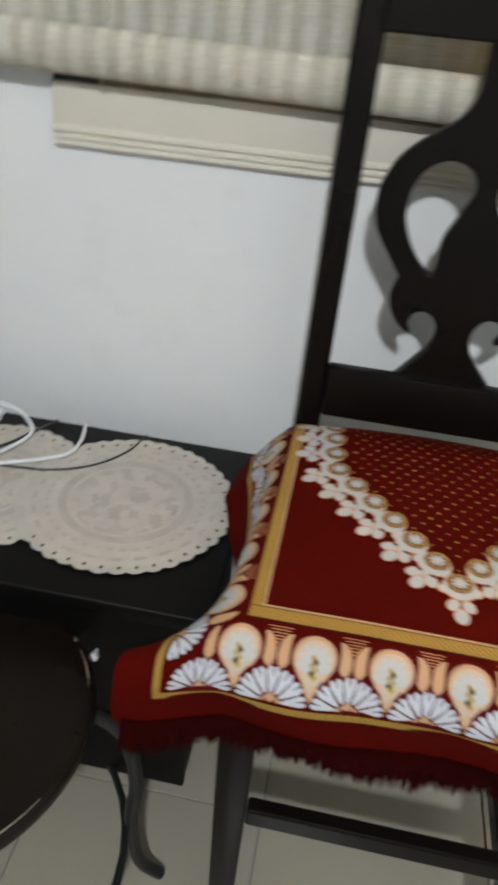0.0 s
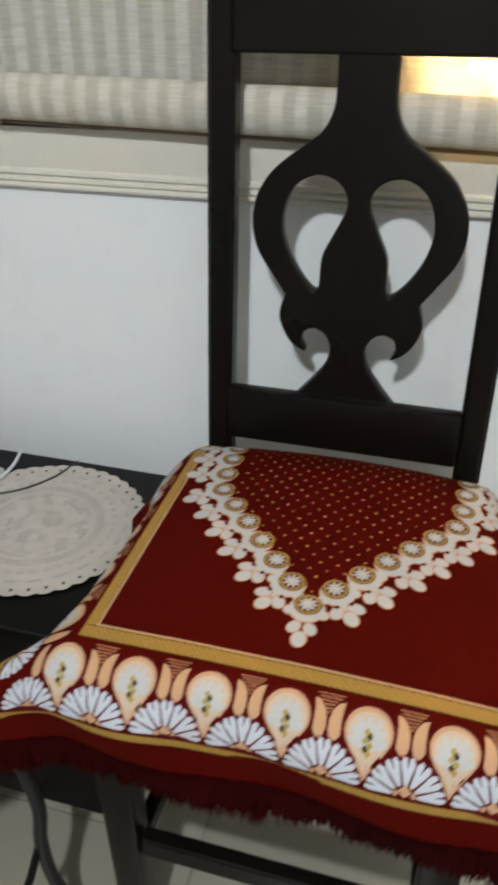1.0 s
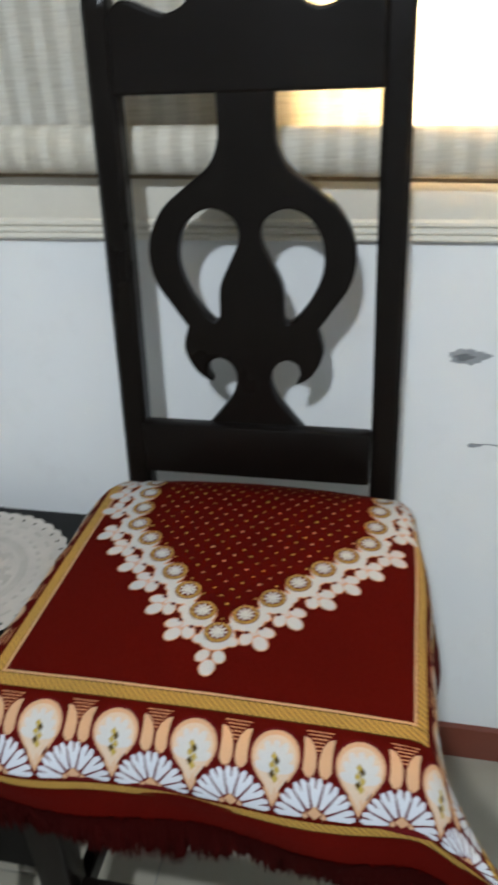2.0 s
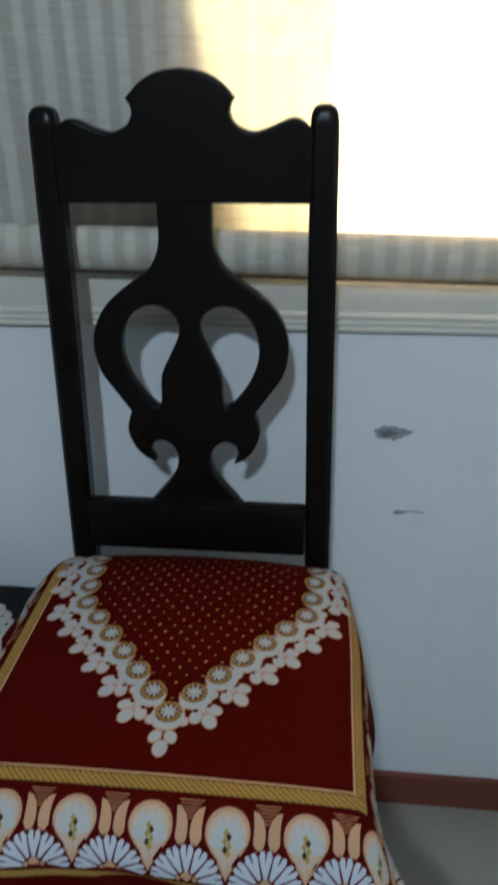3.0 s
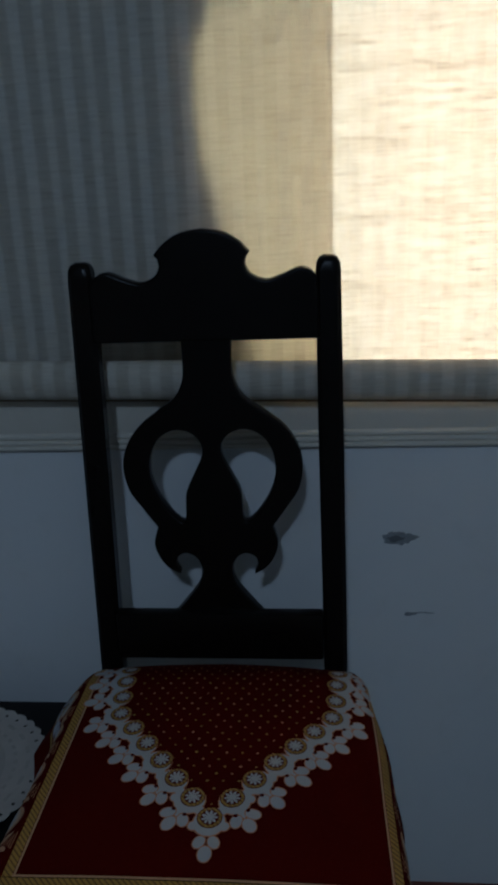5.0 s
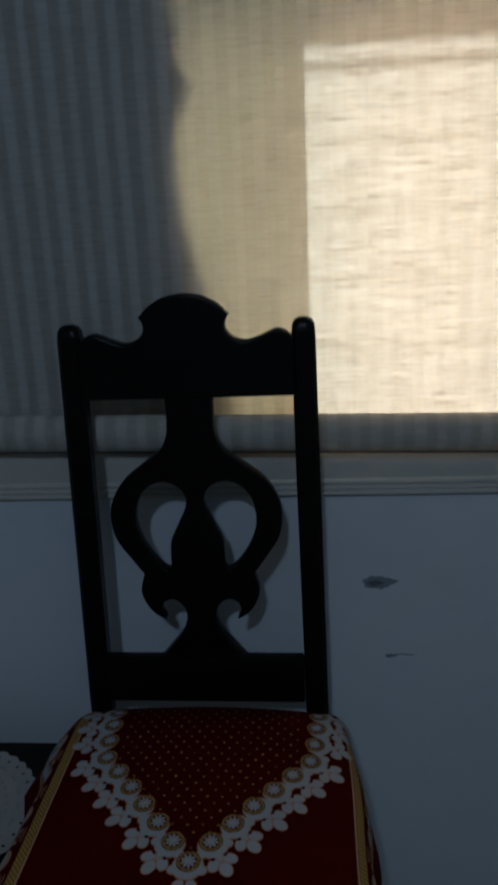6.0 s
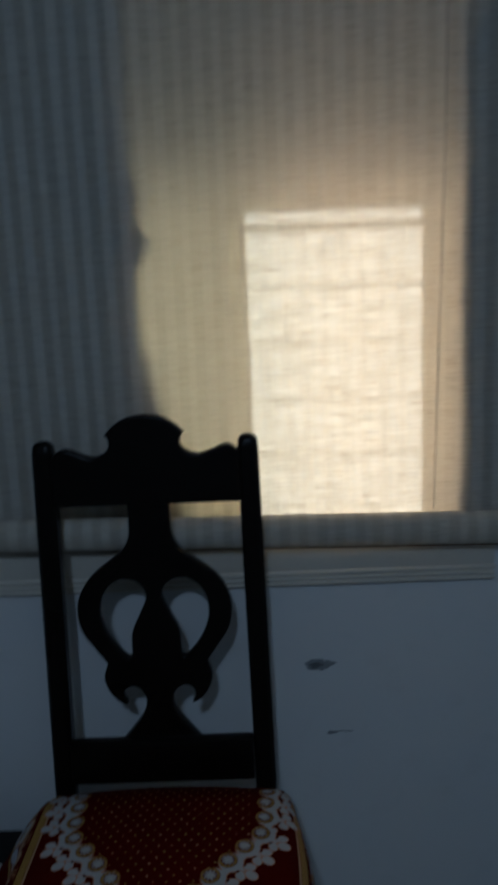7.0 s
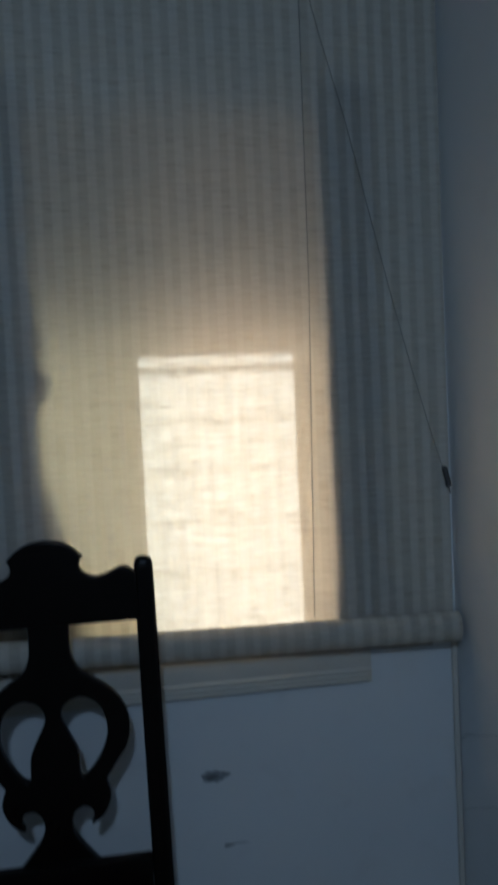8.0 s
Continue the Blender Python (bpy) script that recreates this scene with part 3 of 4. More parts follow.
def lily(ink, at, lift=0.0007):
    """One lily of the border with its two leaves; at maps (along, outward) to the rug's plane."""
    def fig(pts, centre, up, slot, rings=4):
        ink.star([at(*p) for p in pts], at(*centre), lift + up, slot, rings)
    drop = lambda r, tip, c0: [(r * math.sin(a), c0 - r * math.cos(a)) for a in [math.radians(k) for k in range(-128, 129, 16)]] + [(0.0035, tip - 0.008), (0, tip), (-0.0035, tip - 0.008)]
    fig(drop(0.0252, 0.0770, 0.0280), (0, 0.030), 0, 3)
    fig(drop(0.0226, 0.0735, 0.0280), (0, 0.030), 0.0003, 1)
    fig(drop(0.0196, 0.0670, 0.0295), (0, 0.030), 0.0005, 7, 3)
    for k in range(7):
        a = math.radians(-96 + 32 * k)
        r, w = 0.0186 - 0.0012 * (k % 2), 0.0047
        tip, base = (r * math.sin(a), 0.0330 - r * math.cos(a) * 1.08), (0.0, 0.0420)
        mx, my, ln = (tip[0] + base[0]) / 2, (tip[1] + base[1]) / 2, math.hypot(tip[0], tip[1] - base[1])
        dx, dy = tip[0] / ln, (tip[1] - base[1]) / ln
        petal = []
        for q in range(12):
            b = q * math.pi / 6
            along, across = ln / 2 * math.cos(b), w * math.sin(b) * (0.75 + 0.35 * math.cos(b))
            petal.append((mx + dx * along - dy * across, my + dy * along + dx * across))
        fig(petal, (mx, my), 0.0007 + 0.00003 * k, 5, 2)
    for k in range(6):
        side, o = (-1, 1)[k % 2], 0.0285 + 0.0036 * k
        d = 0.0025 * (1 - abs(k - 2.5) / 5)
        fig([(side * d + 0.0029, o), (side * d, o + 0.0040), (side * d - 0.0029, o), (side * d, o - 0.0040)], (side * d, o), 0.0010 + 0.00004 * k, (6, 8)[k % 3 == 1], 1)
    for s in (-1, 1):
        leaf = [(s * 0.0244, 0.0075), (s * 0.0300, 0.0090), (s * 0.0352, 0.0155), (s * 0.0376, 0.0240), (s * 0.0378, 0.0330), (s * 0.0352, 0.0420), (s * 0.0295, 0.0415), (s * 0.0258, 0.0360), (s * 0.0262, 0.0260), (s * 0.0258, 0.0160)]
        rim = [(s * 0.0312 + (x - s * 0.0312) * 1.10, 0.026 + (o - 0.026) * 1.09) for x, o in leaf]
        fig(rim, (s * 0.0312, 0.026), 0.0001, 3, 2)
        fig(leaf, (s * 0.0312, 0.026), 0.0002, 1, 3)


def fan(ink, at, lift=0.0012):
    """One half-round fan between the lilies: pale petals parted by maroon."""
    def fig(pts, centre, up, slot, rings=3):
        ink.star([at(*p) for p in pts], at(*centre), lift + up, slot, rings)
    base = 0.0795
    fig([(0.0365 * math.cos(a), base - 0.0400 * math.sin(a)) for a in [math.pi * k / 16 for k in range(17)]], (0, base - 0.012), -0.0003, 3)
    for k in range(7):
        a = math.radians(12 + 26 * k)
        w = math.radians(11.9)
        pts = []
        for q, r in ((-0.6, 0.0125), (-0.9, 0.024), (-1, 0.0335), (-0.62, 0.0384), (-0.16, 0.0376), (-0.05, 0.0285), (0.05, 0.0285), (0.16, 0.0376), (0.62, 0.0384), (1, 0.0335), (0.9, 0.024), (0.6, 0.0125)):
            b = a + q * w
            pts.append((r * 0.97 * math.cos(b), base - r * math.sin(b)))
        fig(pts, (0.0235 * 0.92 * math.cos(a), base - 0.0235 * math.sin(a)), 0, 0, 2)
    fig([(0.0066, base - 0.0066), (0, base - 0.0140), (-0.0066, base - 0.0066), (0, base)], (0, base - 0.0066), 0.0002, 1, 1)
    for s in (-1, 1):
        fig([(s * 0.0115, base - 0.003), (s * 0.008, base - 0.008), (s * 0.0055, base - 0.003), (s * 0.0085, base)], (s * 0.0085, base - 0.0035), 0.0002, 1, 1)


def rung(ink, at, lift=0.0006):
    """The little ladder of lines between two lilies."""
    for k in range(6):
        o = 0.0012 + k * 0.0034
        wide = (0.0130, 0.0105, 0.0075, 0.0052, 0.0040, 0.0030)[k]
        pts = [(-wide, o), (wide, o), (wide, o + 0.0011), (-wide, o + 0.0011)]
        ink.star([at(*p) for p in pts], at(0, o + 0.0007), lift, 2, 1)


def build_rug():
    r = thing("prayer_rug", (RX, 0.86, TOP), "dark red woven rug with gold lily border draped over chair", "rug")
    x0, x1, y0, y1 = RX - 0.368, RX + 0.368, 0.517, 1.112
    bm = bmesh.new()
    nx, ny = 174, 144
    rows = [[bm.verts.new(sheet_point(*trimmed(x0 + (x1 - x0) * i / nx, y0 + (y1 - y0) * j / ny, x0, x1, y0))) for i in range(nx + 1)] for j in range(ny + 1)]
    for a, b in zip(rows, rows[1:]):
        for i in range(nx):
            bm.faces.new((a[i], a[i + 1], b[i + 1], b[i]))
    bm.normal_update()
    res = bmesh.ops.extrude_face_region(bm, geom=bm.faces[:])
    lower = [v for v in res["geom"] if isinstance(v, bmesh.types.BMVert)]
    for v in lower:
        v.co.z -= 0.005
    part("rug_cloth", bm, RED, r, smooth=50)

    mats = [WHITE, CREAM, PEACH, MAROON, GOLD, IVORY, OLIVE, BLUSH, RUST]
    line = Ink(mats)
    lx, rx, top = RX - HALF, RX + HALF, 1.108
    # inner gold frame with its pale line
    line.band((lx - 0.012, LINE_Y), (rx + 0.012, LINE_Y), 0.0165, 0.0007, 4)
    line.band((lx, LINE_Y + 0.0035), (rx, LINE_Y + 0.0035), 0.0028, 0.0008, 1)
    line.band((lx, top), (lx, LINE_Y), 0.012, 0.0007, 4)
    line.band((lx + 0.0035, top), (lx + 0.0035, LINE_Y), 0.0028, 0.0008, 1)
    line.band((rx, LINE_Y), (rx, top), 0.012, 0.0007, 4)
    line.band((rx - 0.0035, LINE_Y), (rx - 0.0035, top), 0.0028, 0.0008, 1)
    line.band((lx - 0.012, LINE_Y + 0.0004), (rx + 0.012, LINE_Y + 0.0004), 0.0012, 0.0009, 8)
    line.band((lx - 0.012, LINE_Y - 0.0160), (rx + 0.012, LINE_Y - 0.0160), 0.0010, 0.0009, 8)
    # outer gold frame
    far = 0.105
    wide = 0.098
    line.band((lx - wide - 0.009, LINE_Y - far), (rx + wide + 0.009, LINE_Y - far), 0.0105, 0.0007, 4)
    line.band((lx - wide - 0.009, LINE_Y - far - 0.0100), (rx + wide + 0.009, LINE_Y - far - 0.0100), 0.0010, 0.0009, 8)
    line.band((lx - wide, top), (lx - wide, LINE_Y - far), 0.009, 0.0007, 4)
    line.band((rx + wide, LINE_Y - far), (rx + wide, top), 0.009, 0.0007, 4)
    part("gold_frame", line.bm, mats, r, "double gold braid lines", smooth=180)

    front = Ink(mats)
    y_in = LINE_Y - 0.0215
    shift = 0.007
    for k in range(-3, 4):
        lily(front, lambda s, o, k=k: (RX + shift + k * PITCH + s, y_in - o))
    for k in range(-4, 4):
        fan(front, lambda s, o, k=k: (RX + shift + (k + 0.5) * PITCH + s, y_in - o))
    for k in range(-3, 3):
        rung(front, lambda s, o, k=k: (RX + shift + (k + 0.5) * PITCH + s, y_in - o))
    part("front_border", front.bm, mats, r, "row of pale lilies and fans", smooth=180)
    for sgn in (-1, 1):
        edge = Ink(mats)
        for k in range(6):
            at = lambda s, o, k=k: (RX + sgn * (HALF + 0.0150 + o), LINE_Y + 0.012 + k * PITCH + s)
            lily(edge, at)
            if k:
                rung(edge, lambda s, o, k=k: (RX + sgn * (HALF + 0.0150 + o), LINE_Y + 0.012 + (k - 0.5) * PITCH + s))
            fan(edge, lambda s, o, k=k: (RX + sgn * (HALF + 0.0150 + o), LINE_Y + 0.012 + (k - 0.5) * PITCH + s))
        part("side_border", edge.bm, mats, r, "row of pale lilies and fans", smooth=180)

    # the lace edged niche
    lace = Ink([IVORY, CREAM, PEACH, MAROON, GOLD, RED])
    spots = [((0.0, 0.769), (0, -1))]
    for s in (-1, 1):
        d = Vector((s * 0.154, 0.188)).normalized()
        for k in range(1, 7):
            n = Vector((d.y * s, -d.x * s - max(0, 1.1 - 0.4 * k))).normalized() if k < 3 else Vector((d.y * s, -d.x * s))
            spots.append(((s * 0.0257 * k, 0.769 + 0.0313 * k), (n.x, n.y)))
        for k in range(1, 4):
            spots.append(((s * (0.158 + 0.003 * k), 0.957 + 0.039 * k), (s * 0.97, -0.24)))
    for (u, v), (nx_, ny_) in spots:
        ax, ay = -ny_, nx_
        at = lambda a, o: (RX + u + ax * a + nx_ * o, v + ay * a + ny_ * o)
        turn = math.atan2(ny_, nx_)
        tip = u == 0.0
        # crescent behind the rosette, then the petals of the hanging flower, each with its own peach rim
        for grow, lift, slot in ((0.0016, 0.0006, 2), (0.0, 0.0008, 0)):
            lace.disc(at(0, 0.0048), 0.0192 + grow, lift, slot, n=22, rings=3)
            for a in (-0.0185, 0.0185):
                lace.disc(at(a, 0.0100), 0.0062 + grow, lift, slot)
        petals = ((-0.0086, 0.0330, 0.0090, -0.45), (0.0086, 0.0330, 0.0090, 0.45), (0.0, 0.0490, 0.0108, 0.0)) if tip else (
            (0.0, 0.0260, 0.0068, 0.0), (-0.0112, 0.0330, 0.0098, -0.75), (0.0112, 0.0330, 0.0098, 0.75), (0.0, 0.0455, 0.0108, 0.0))
        for k, (a, o, q, lean) in enumerate(petals):
            lace.disc(at(a, o), q + 0.0012, 0.0007 + 0.00022 * k, 2, 0.76, turn + lean)
            lace.disc(at(a, o), q - 0.0002, 0.0008 + 0.00022 * k, 0, 0.74, turn + lean)
        for a in (-0.0085, 0.0085) if not tip else ():
            lace.disc(at(a, 0.0252), 0.0028, 0.0017, 5, n=8)
        # rosette: dark rim, gold ring, pale wheel of petals
        lace.disc(at(0, -0.002), 0.0158, 0.0012, 3, n=20, rings=3)
        lace.disc(at(0, -0.002), 0.0148, 0.0014, 4, n=20, rings=3)
        lace.disc(at(0, -0.002), 0.0112, 0.0016, 3, n=18, rings=2)
        for k in range(9):
            b = k * 2 * math.pi / 9
            lace.disc(at(0.0068 * math.cos(b), -0.002 + 0.0068 * math.sin(b)), 0.0038, 0.0018, 0, 0.50, math.atan2(ay * math.cos(b) + ny_ * math.sin(b), ax * math.cos(b) + nx_ * math.sin(b)), n=8, rings=1)
        lace.disc(at(0, -0.002), 0.0042, 0.0019, 0, n=10, rings=1)
    part("lace_edge", lace.bm, [IVORY, CREAM, PEACH, MAROON, GOLD, RED], r, "white lace figures with gold rosettes", smooth=180)

    dots = Ink([CREAM, GOLD, PEACH])
    rng = random.Random(4)
    for j in range(0, 26):
        y = 0.792 + j * 0.0125
        reach = min(0.142, (y - 0.790) * 0.82)
        for i in range(-9, 10):
            x = (i + 0.5 * (j % 2)) * 0.0205
            if abs(x) < reach:
                q = 0.0022 * rng.uniform(0.8, 1.15)
                dots.disc((RX + x, y), q, 0.0007, rng.choice((1, 1, 1, 2, 2)), 0.75, n=6, rings=1)
    part("dotted_field", dots.bm, [CREAM, GOLD, PEACH], r, "small gold dots")

    fr = bmesh.new()
    count = 2600
    for i in range(count):
        x = x0 + (x1 - x0) * (i + rng.random()) / count
        ex, ey = trimmed(x, y0, x0, x1, y0)
        root = rng.uniform(0.001, 0.014)
        p, q = on_rug(ex, ey + root, 0.0012 + 0.0015 * rng.random()), on_rug(ex + (ex - x) * 0.3, ey - 0.046, 0.002)
        tuft = 1 + 0.30 * noise.noise((x * 26, 0, 0)) + 0.22 * noise.noise((x * 95, 3, 0))
        d = (q - p) * rng.uniform(0.62, 1.12) * tuft + Vector((rng.uniform(-0.005, 0.005), rng.uniform(-0.004, 0.004), 0))
        w = rng.uniform(0.0007, 0.0013)
        a = [fr.verts.new(p + Vector((w * math.cos(t), w * math.sin(t), 0))) for t in (0, 2.1, 4.2)]
        m_ = [fr.verts.new(p + d * 0.6 + Vector((w * 0.8 * math.cos(t) + rng.uniform(-0.0015, 0.0015), w * 0.8 * math.sin(t), 0))) for t in (0, 2.1, 4.2)]
        e = fr.verts.new(p + d)
        for k in range(3):
            fr.faces.new((a[k], a[(k + 1) % 3], m_[(k + 1) % 3], m_[k]))
            fr.faces.new((m_[k], m_[(k + 1) % 3], e))
    part("fringe", fr, FRINGE, r, "frayed dark red fringe", kind="stuff")


build_rug()

# ---- side table, doilies, cables, stool ----
TZ = 0.572
NET = surface("doily_open_work", (0.455, 0.415, 0.365), 0.9, var=0.32, scale=30, fine=420, relief=0.5)
LACE = surface("doily_cotton", (0.52, 0.475, 0.42), 0.9, var=0.28, scale=22, fine=420, relief=0.5)
PLASTIC = surface("white_plastic", (0.72, 0.73, 0.74), 0.35, var=0.06)
RUBBER = surface("dark_rubber", (0.035, 0.034, 0.033), 0.55, var=0.2)
WORN_GLINT = surface("worn_wood_glint", (0.30, 0.25, 0.19), 0.6, var=0.4, scale=90)
SEAT_TOP = dark_wood("stool_seat", (0.0065, 0.0042, 0.0030), 0.28, (30, 4, 30))


def build_table():
    t = thing("side_table", (0.1, 0.96, 0), "low black wooden console table against the wall", "table")
    x0, x1 = -0.62, 0.568
    part("tabletop", box(x0, x1, 0.770, 1.165, TZ - 0.026, TZ, 0.004, 3), TABLE_WOOD, t, smooth=35)
    panel = part("front_panel", box(x0 + 0.03, x1 - 0.03, 0.792, 0.81, 0.16, TZ - 0.0262, 0.003), TABLE_WOOD, t)
    for s in (x0 + 0.03, x1 - 0.052):
        part("side_panel", box(s, s + 0.02, 0.8105, 1.15, 0.16, TZ - 0.0262, 0.003), TABLE_WOOD, t)
    part("back_panel", box(x0 + 0.05, x1 - 0.052, 1.13, 1.148, 0.16, TZ - 0.0262), TABLE_WOOD, t)
    part("bottom_panel", box(x0 + 0.05, x1 - 0.052, 0.8105, 1.13, 0.162, 0.18), TABLE_WOOD, t)
    knob = tube([(0.405, 0.793, 0.45), (0.405, 0.786, 0.45), (0.405, 0.783, 0.45), (0.405, 0.776, 0.45), (0.405, 0.7735, 0.45)], [0.003, 0.003, 0.0065, 0.0065, 0.003], 12)
    part("knob", knob, PLASTIC, panel, "small pale knob", smooth=50)
    part("plinth", box(x0 + 0.06, x1 - 0.07, 0.895, 1.13, 0, 0.1595, 0.003), TABLE_WOOD, t)


def build_doily(at, rx, ry, turn, lift, label):
    bm = bmesh.new()
    lobes, per = 40, 6
    n = lobes * per
    fr = [k / 26 for k in range(1, 23)] + [0.875, 0.905, 0.935, 0.965, 1.0]
    seed = at[0] * 7
    rows = []
    for f in fr:
        row = []
        for k in range(n):
            a = k * 2 * math.pi / n
            sc = abs(math.sin(lobes / 2 * a))
            w = f * (1 + (0.030 * sc - 0.012) * max(0, (f - 0.8) / 0.2))
            x, y = w * rx * math.cos(a), w * ry * math.sin(a)
            z = TZ + lift + 0.0005 * math.sin(f * 46) + 0.0010 * noise.noise((x * 26, y * 26, lift * 900)) + 0.0022 * f ** 6 * (0.5 + noise.noise((3 * math.cos(a), 3 * math.sin(a), 2)))
            ct, st = math.cos(turn), math.sin(turn)
            row.append(bm.verts.new((at[0] + x * ct - y * st, at[1] + x * st + y * ct, z)))
        rows.append(row)
    mid = bm.verts.new((at[0], at[1], TZ + lift))
    rim = bmesh.new()
    for k in range(n):
        bm.faces.new((mid, rows[0][k], rows[0][(k + 1) % n]))
    last = len(rows) - 1
    edge_rows = [[rim.verts.new(v.co) for v in row] for row in rows[21:]]
    for i, (r, q) in enumerate(zip(rows, rows[1:])):
        for k in range(n):
            if i == last - 3 and k % per == 3:
                continue
            if i >= 21:
                r2, q2 = edge_rows[i - 21], edge_rows[i - 20]
                rim.faces.new((r2[k], q2[k], q2[(k + 1) % n], r2[(k + 1) % n]))
                continue
            face = bm.faces.new((r[k], q[k], q[(k + 1) % n], r[(k + 1) % n]))
            a, f = k * 2 * math.pi / n, fr[i]
            flower = noise.noise((f * 11 * math.cos(a) + seed, f * 11 * math.sin(a), 1.5)) + 0.25 * math.cos(8 * a) * f
            open_work = (f < 0.5 and flower > 0.10) or 0.53 < f < 0.59 or (0.62 < f < 0.80 and (k // 3) % 2 and 0.66 < f < 0.72) or (0.80 < f < 0.85 and (k // 5) % 2)
            face.material_index = 1 if open_work else 0
    for row in rows[22:]:
        for v in row:
            bm.verts.remove(v)
    d = thing("doily", (at[0], at[1], TZ + lift - 0.001), label, "doily", "doilies on the table")
    part("centre", bm, [LACE, NET], d, "flowered open-work centre", smooth=50)
    part("scalloped_rim", rim, LACE, d, "rim of small scallops with eyelets", smooth=50)


def build_cables():
    z = TZ + 0.006
    c1 = spline([(0.258, 1.150, z + 0.004), (0.268, 1.105, z + 0.003), (0.262, 1.062, z + 0.003), (0.222, 1.030, z + 0.004), (0.165, 1.002, z + 0.004), (0.06, 0.95, z + 0.004)], 8)
    solo("white_cable", tube(c1, 0.0032, 8), PLASTIC, "white charging cable lying over the doily", "cable", smooth=60)
    c2 = spline([(0.10, 1.13, z + 0.034), (0.150, 1.125, z + 0.028), (0.183, 1.10, z + 0.008), (0.165, 1.05, z + 0.003), (0.125, 0.99, z + 0.005), (0.05, 0.94, z + 0.002)], 8)
    solo("white_cable", tube(c2, 0.0034, 8), PLASTIC, "thick white cable looping down from an adapter", "cable", smooth=60)
    c3 = spline([(0.366, 1.158, z - 0.002), (0.350, 1.100, z - 0.001), (0.312, 1.050, z - 0.001), (0.255, 1.018, z - 0.001), (0.185, 1.008, z - 0.001), (0.05, 0.995, z)], 8)
    solo("dark_cable", tube(c3, 0.0020, 6), RUBBER, "thin dark cable lying over the doily", "cable", smooth=60)
    c4 = spline([(0.205, 1.155, z), (0.185, 1.12, z), (0.15, 1.06, z - 0.001), (0.09, 1.0, z)], 8)
    solo("dark_cable", tube(c4, 0.0026, 6), RUBBER, "dark cable beside the adapter", "cable", smooth=60)
    a = thing("power_adapter", (0.08, 1.12, TZ), "white plastic multi-plug adapter with plugs in it", "adapter")
    bm = box(-0.10, 0.115, 1.085, 1.135, TZ + 0.004, TZ + 0.040, 0.006, 3)
    part("body", bm, PLASTIC, a, smooth=40)
    part("plug", box(0.045, 0.085, 1.09, 1.128, TZ + 0.040, TZ + 0.070, 0.005, 3), PLASTIC, a, smooth=40)
    part("plug", box(-0.02, 0.02, 1.09, 1.128, TZ + 0.040, TZ + 0.064, 0.005, 3), PLASTIC, a, smooth=40)
    part("socket", tube([(0.105, 1.11, TZ + 0.03), (0.128, 1.112, TZ + 0.036)], 0.006, 12), PLASTIC, a, smooth=40)


def build_stool():
    x, y, r, h = 0.239, 0.624, 0.212, 0.49
    s = thing("round_stool", (x, y, 0), "round dark wooden stool on bent steel legs", "stool")
    bm = bmesh.new()
    prof = [(0.0, h - 0.004), (0.10, h - 0.004), (r - 0.035, h - 0.003), (r - 0.022, h), (r - 0.008, h - 0.001), (r, h - 0.008), (r + 0.001, h - 0.020), (r - 0.006, h - 0.030), (r - 0.03, h - 0.034), (0.0, h - 0.034)]
    n, prev = 72, None
    for d, z in prof:
        ring = [bm.verts.new((x + d * math.cos(k * 2 * math.pi / n), y + d * math.sin(k * 2 * math.pi / n), z)) for k in range(n)] if d else [bm.verts.new((x, y, z))]
        if prev:
            for k in range(n):
                q = (k + 1) % n
                if len(prev) == 1:
                    bm.faces.new((prev[0], ring[k], ring[q]))
                elif len(ring) == 1:
                    bm.faces.new((prev[k], ring[0], prev[q]))
                else:
                    bm.faces.new((prev[k], ring[k], ring[q], prev[q]))
        prev = ring
    seat = part("seat", bm, SEAT_TOP, s, "round seat with a raised worn rim", smooth=40)
    # pale streaks: scratches on the rim, with its highlight put into their colour
    for a0, a1, rr in ((-52, -22, r - 0.006), (-64, -57, r - 0.005), (22, 40, r - 0.007), (44, 47, r - 0.006), (-80, -74, r - 0.006)):
        pts = [(x + rr * math.cos(math.radians(a0 + (a1 - a0) * q / 10)), y + rr * math.sin(math.radians(a0 + (a1 - a0) * q / 10)), h - 0.0012) for q in range(11)]
        part("worn_glint_streak", tube(pts, [0.0003 + 0.0006 * math.sin(math.pi * q / 10) for q in range(11)], 6), WORN_GLINT, seat, "rubbed paint and a painted highlight along the rim")
    for k in range(4):
        a = math.radians(20 + 90 * k)
        ca, sa = math.cos(a), math.sin(a)
        pts = [(x + d * ca, y + d * sa, z) for d, z in ((0.15, h - 0.036), (0.205, h - 0.045), (0.248, h - 0.10), (0.263, 0.28), (0.255, 0.2), (0.258, 0.11), (0.272, 0.05), (0.300, 0.011))]
        part("leg", tube(spline(pts, 6), 0.0105, 10), METAL, s, "bent steel tube", smooth=60)
    ring = [(x + 0.246 * math.cos(k * math.pi / 18), y + 0.246 * math.sin(k * math.pi / 18), 0.17) for k in range(37)]
    part("ring", tube(ring, 0.006, 8, cap=False), METAL, s, smooth=60)


build_table()
build_doily((0.160, 0.965), 0.165, 0.160, 0.3, 0.0012, "cream crocheted cotton doily with a scalloped rim, under another")
build_doily((0.388, 0.978), 0.166, 0.162, 0.0, 0.0034, "cream crocheted cotton doily with a scalloped eyelet rim")
build_cables()
build_stool()

# ---- marks on the walls ----
SCUFF = surface("bare_plaster", (0.31, 0.32, 0.33), 0.95, var=0.3, scale=60)
CORE = surface("chip_core", (0.17, 0.175, 0.18), 0.95, var=0.4, scale=120)
DARK = surface("dark_mark", (0.12, 0.11, 0.10), 0.9, var=0.3, scale=80)


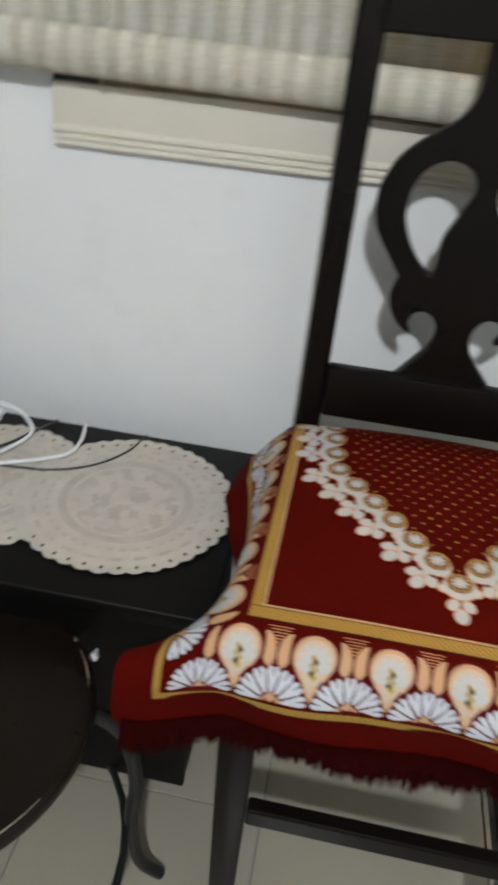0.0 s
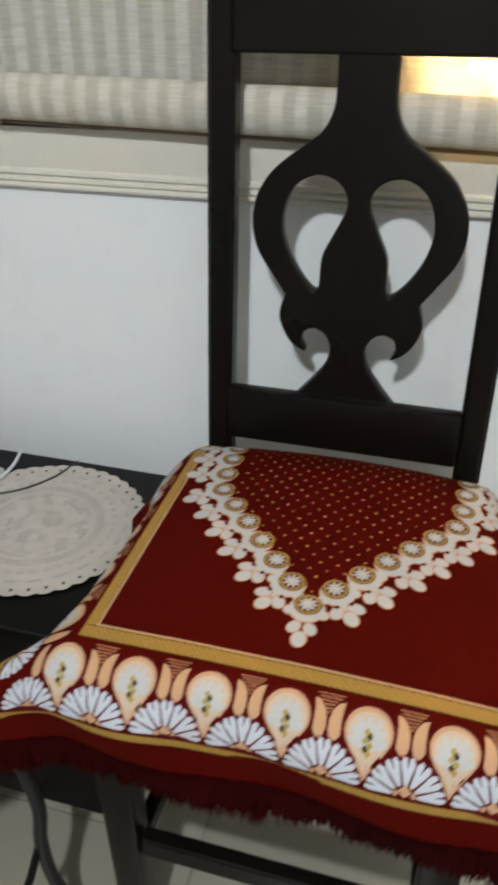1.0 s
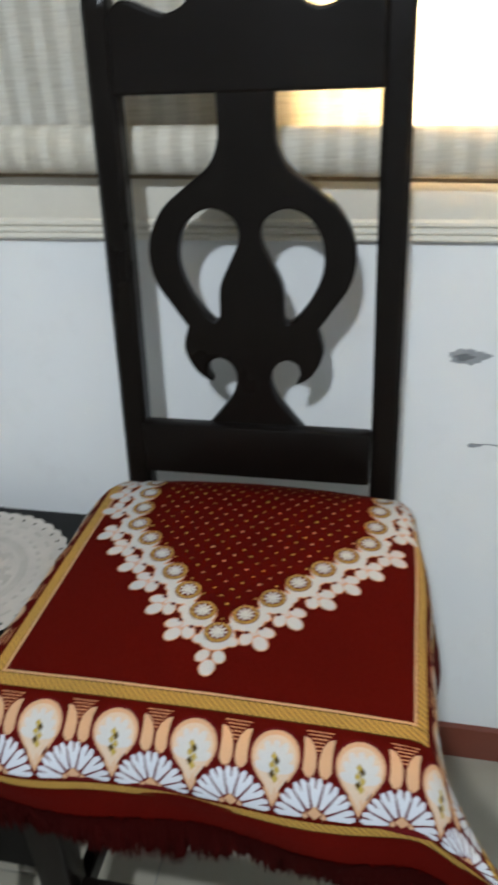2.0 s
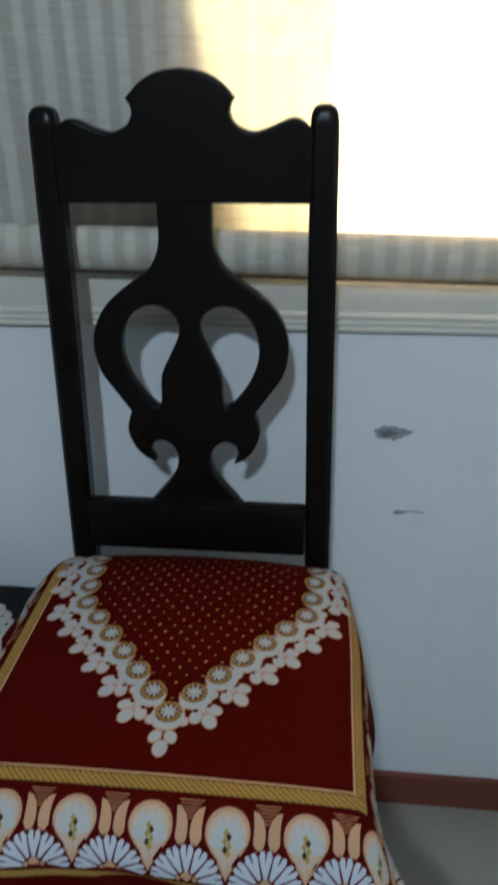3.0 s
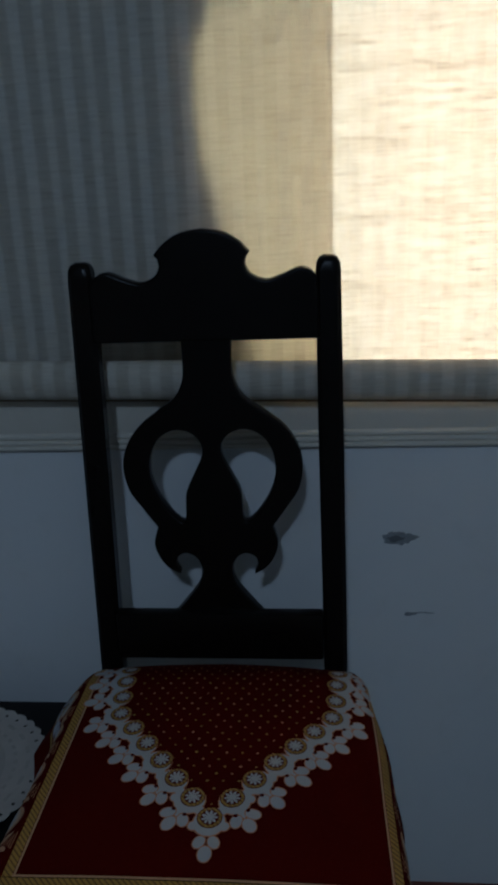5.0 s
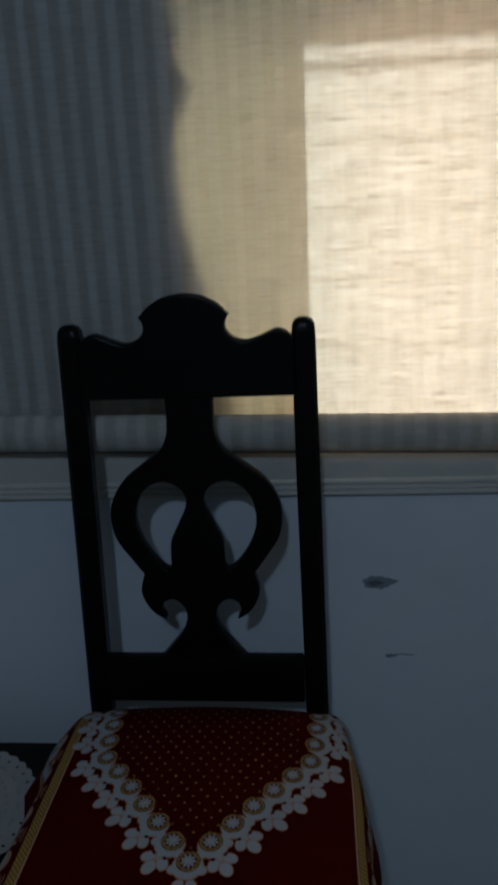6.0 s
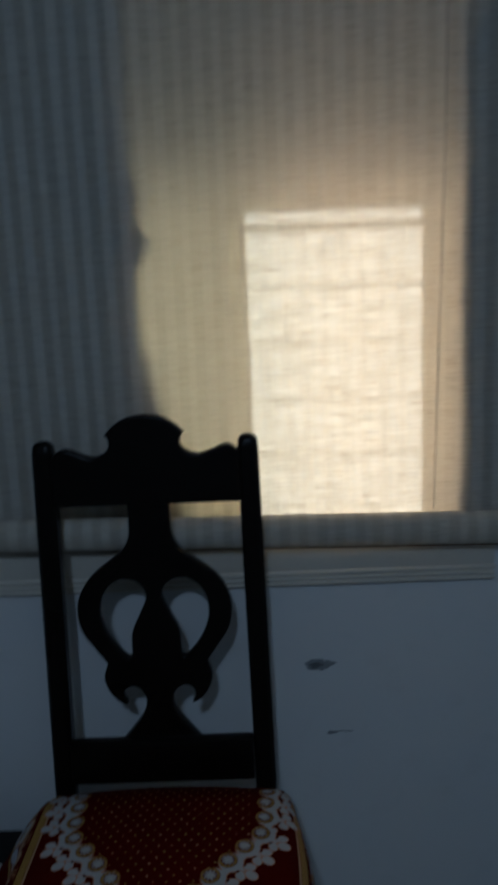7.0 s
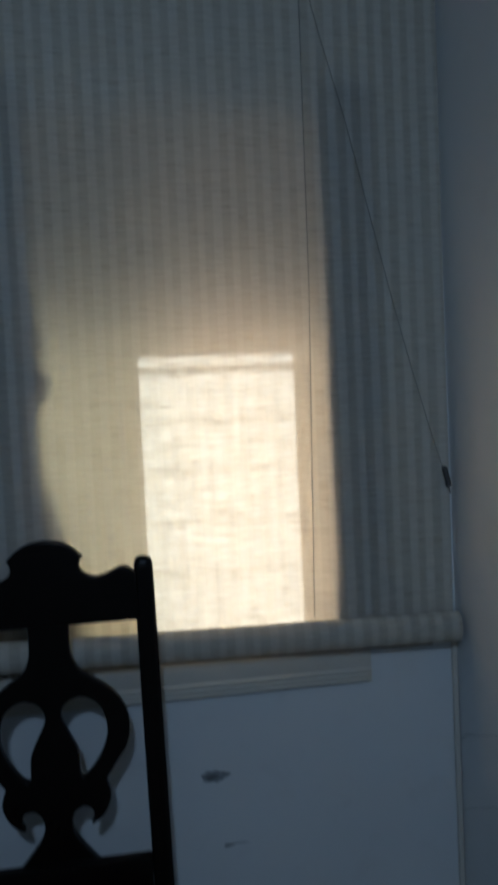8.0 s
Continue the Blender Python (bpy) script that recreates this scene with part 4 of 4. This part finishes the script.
def scuff(x, z, w, h, seed, mat, label, tail=0.0, proud=0.0009):
    bm = bmesh.new()
    n = 56
    ring = []
    for k in range(n):
        a = k * 2 * math.pi / n
        r = 1 + 0.35 * noise.noise((2 * math.cos(a), 2 * math.sin(a), seed)) + 0.22 * noise.noise((6 * math.cos(a), 6 * math.sin(a), seed))
        px = w * r * abs(math.cos(a)) ** 1.25 * (1 if math.cos(a) > 0 else -1)
        ring.append((x + px + (tail if math.cos(a) > 0.93 else 0), z + h * r * math.sin(a)))
    lo = [bm.verts.new((px, WALL_Y + 0.0005, pz)) for px, pz in ring]
    hi = [bm.verts.new((x + (px - x) * 0.96, WALL_Y - proud, z + (pz - z) * 0.94)) for px, pz in ring]
    for k in range(n):
        bm.faces.new((lo[k], lo[(k + 1) % n], hi[(k + 1) % n], hi[k]))
    bm.faces.new(hi)
    solo("wall_scuff", bm, mat, label, "wall mark")


scuff(1.128, 0.852, 0.027, 0.0125, 2.0, SCUFF, "grey chipped patch in the white wall paint", 0.006)
scuff(1.122, 0.851, 0.013, 0.0065, 6.0, CORE, "dark bare core of a paint chip", 0.004, 0.0013)
scuff(1.150, 0.703, 0.008, 0.004, 5.0, SCUFF, "small grey scrape on the white wall", 0.006)
for k, (cx, cz) in enumerate(((1.158, 0.7055), (1.172, 0.7065), (1.186, 0.7052))):
    scuff(cx, cz, 0.009, 0.0009, 9.0 + k, SCUFF, "thin scratch on the white wall")

CRACK_A, CRACK_B = 0.876, 0.722
CORD_WAY = [(1.345, 1.2245, 2.62), (1.376, 1.224, 2.48), (1.413, 1.2235, 2.33), (1.456, 1.2225, 2.17), (1.500, 1.222, 1.98), (1.541, 1.222, 1.808), (1.568, 1.2215, 1.70), (1.606, 1.2215, 1.56), (1.638, 1.221, 1.452)]
c = thing("cord_cleat", (1.645, 1.222, 1.44), "dark plastic cleat with the blind's cord tied to it", "cleat")
part("cord", tube(spline(CORD_WAY, 8), 0.00055, 6), STRING, c)
knot = part("knot", tube(spline([(1.636, 1.2185, 1.468), (1.639, 1.217, 1.452), (1.643, 1.218, 1.438), (1.645, 1.219, 1.424)], 4), [0.002] + [0.006] * 11 + [0.002], 8), DARK, c, smooth=60)
part("cord_tail", tube([(1.645, 1.219, 1.424), (1.648, 1.219, 1.41)], 0.0014, 6), DARK, knot)
part("conduit", box(SIDE_X - 0.0125, SIDE_X - 0.001, WALL_Y - 0.009, WALL_Y - 0.0005, 0.083, 1.115, 0.002), TRIM, c, "beige cable trunking run down the wall corner")


def crack(points, width, label):
    """A fine crack on the side wall, as a thin sunken-looking dark line with ragged width."""
    bm = bmesh.new()
    way = spline([(y, z) for y, z in points], 10)
    rng = random.Random(len(points))
    lo, hi = [], []
    for k, p in enumerate(way):
        w = width * (0.35 + 0.65 * rng.random()) * (1 - k / len(way) * 0.8)
        lo.append(bm.verts.new((SIDE_X - 0.0006, p[0], p[1] - w)))
        hi.append(bm.verts.new((SIDE_X - 0.0006, p[0], p[1] + w)))
    for k in range(len(way) - 1):
        bm.faces.new((lo[k], lo[k + 1], hi[k + 1], hi[k]))
    bmesh.ops.solidify(bm, geom=bm.faces[:], thickness=0.0008)
    solo("wall_crack", bm, SCUFF, label, "wall mark")


crack([(1.238, CRACK_A), (1.20, CRACK_A + 0.028), (1.15, CRACK_A + 0.046), (1.08, CRACK_A + 0.078), (1.02, CRACK_A + 0.10)], 0.0011, "grey hairline crack in the plaster")
crack([(1.238, CRACK_B), (1.18, CRACK_B + 0.034), (1.10, CRACK_B + 0.078), (1.03, CRACK_B + 0.11)], 0.0009, "grey hairline crack in the plaster")
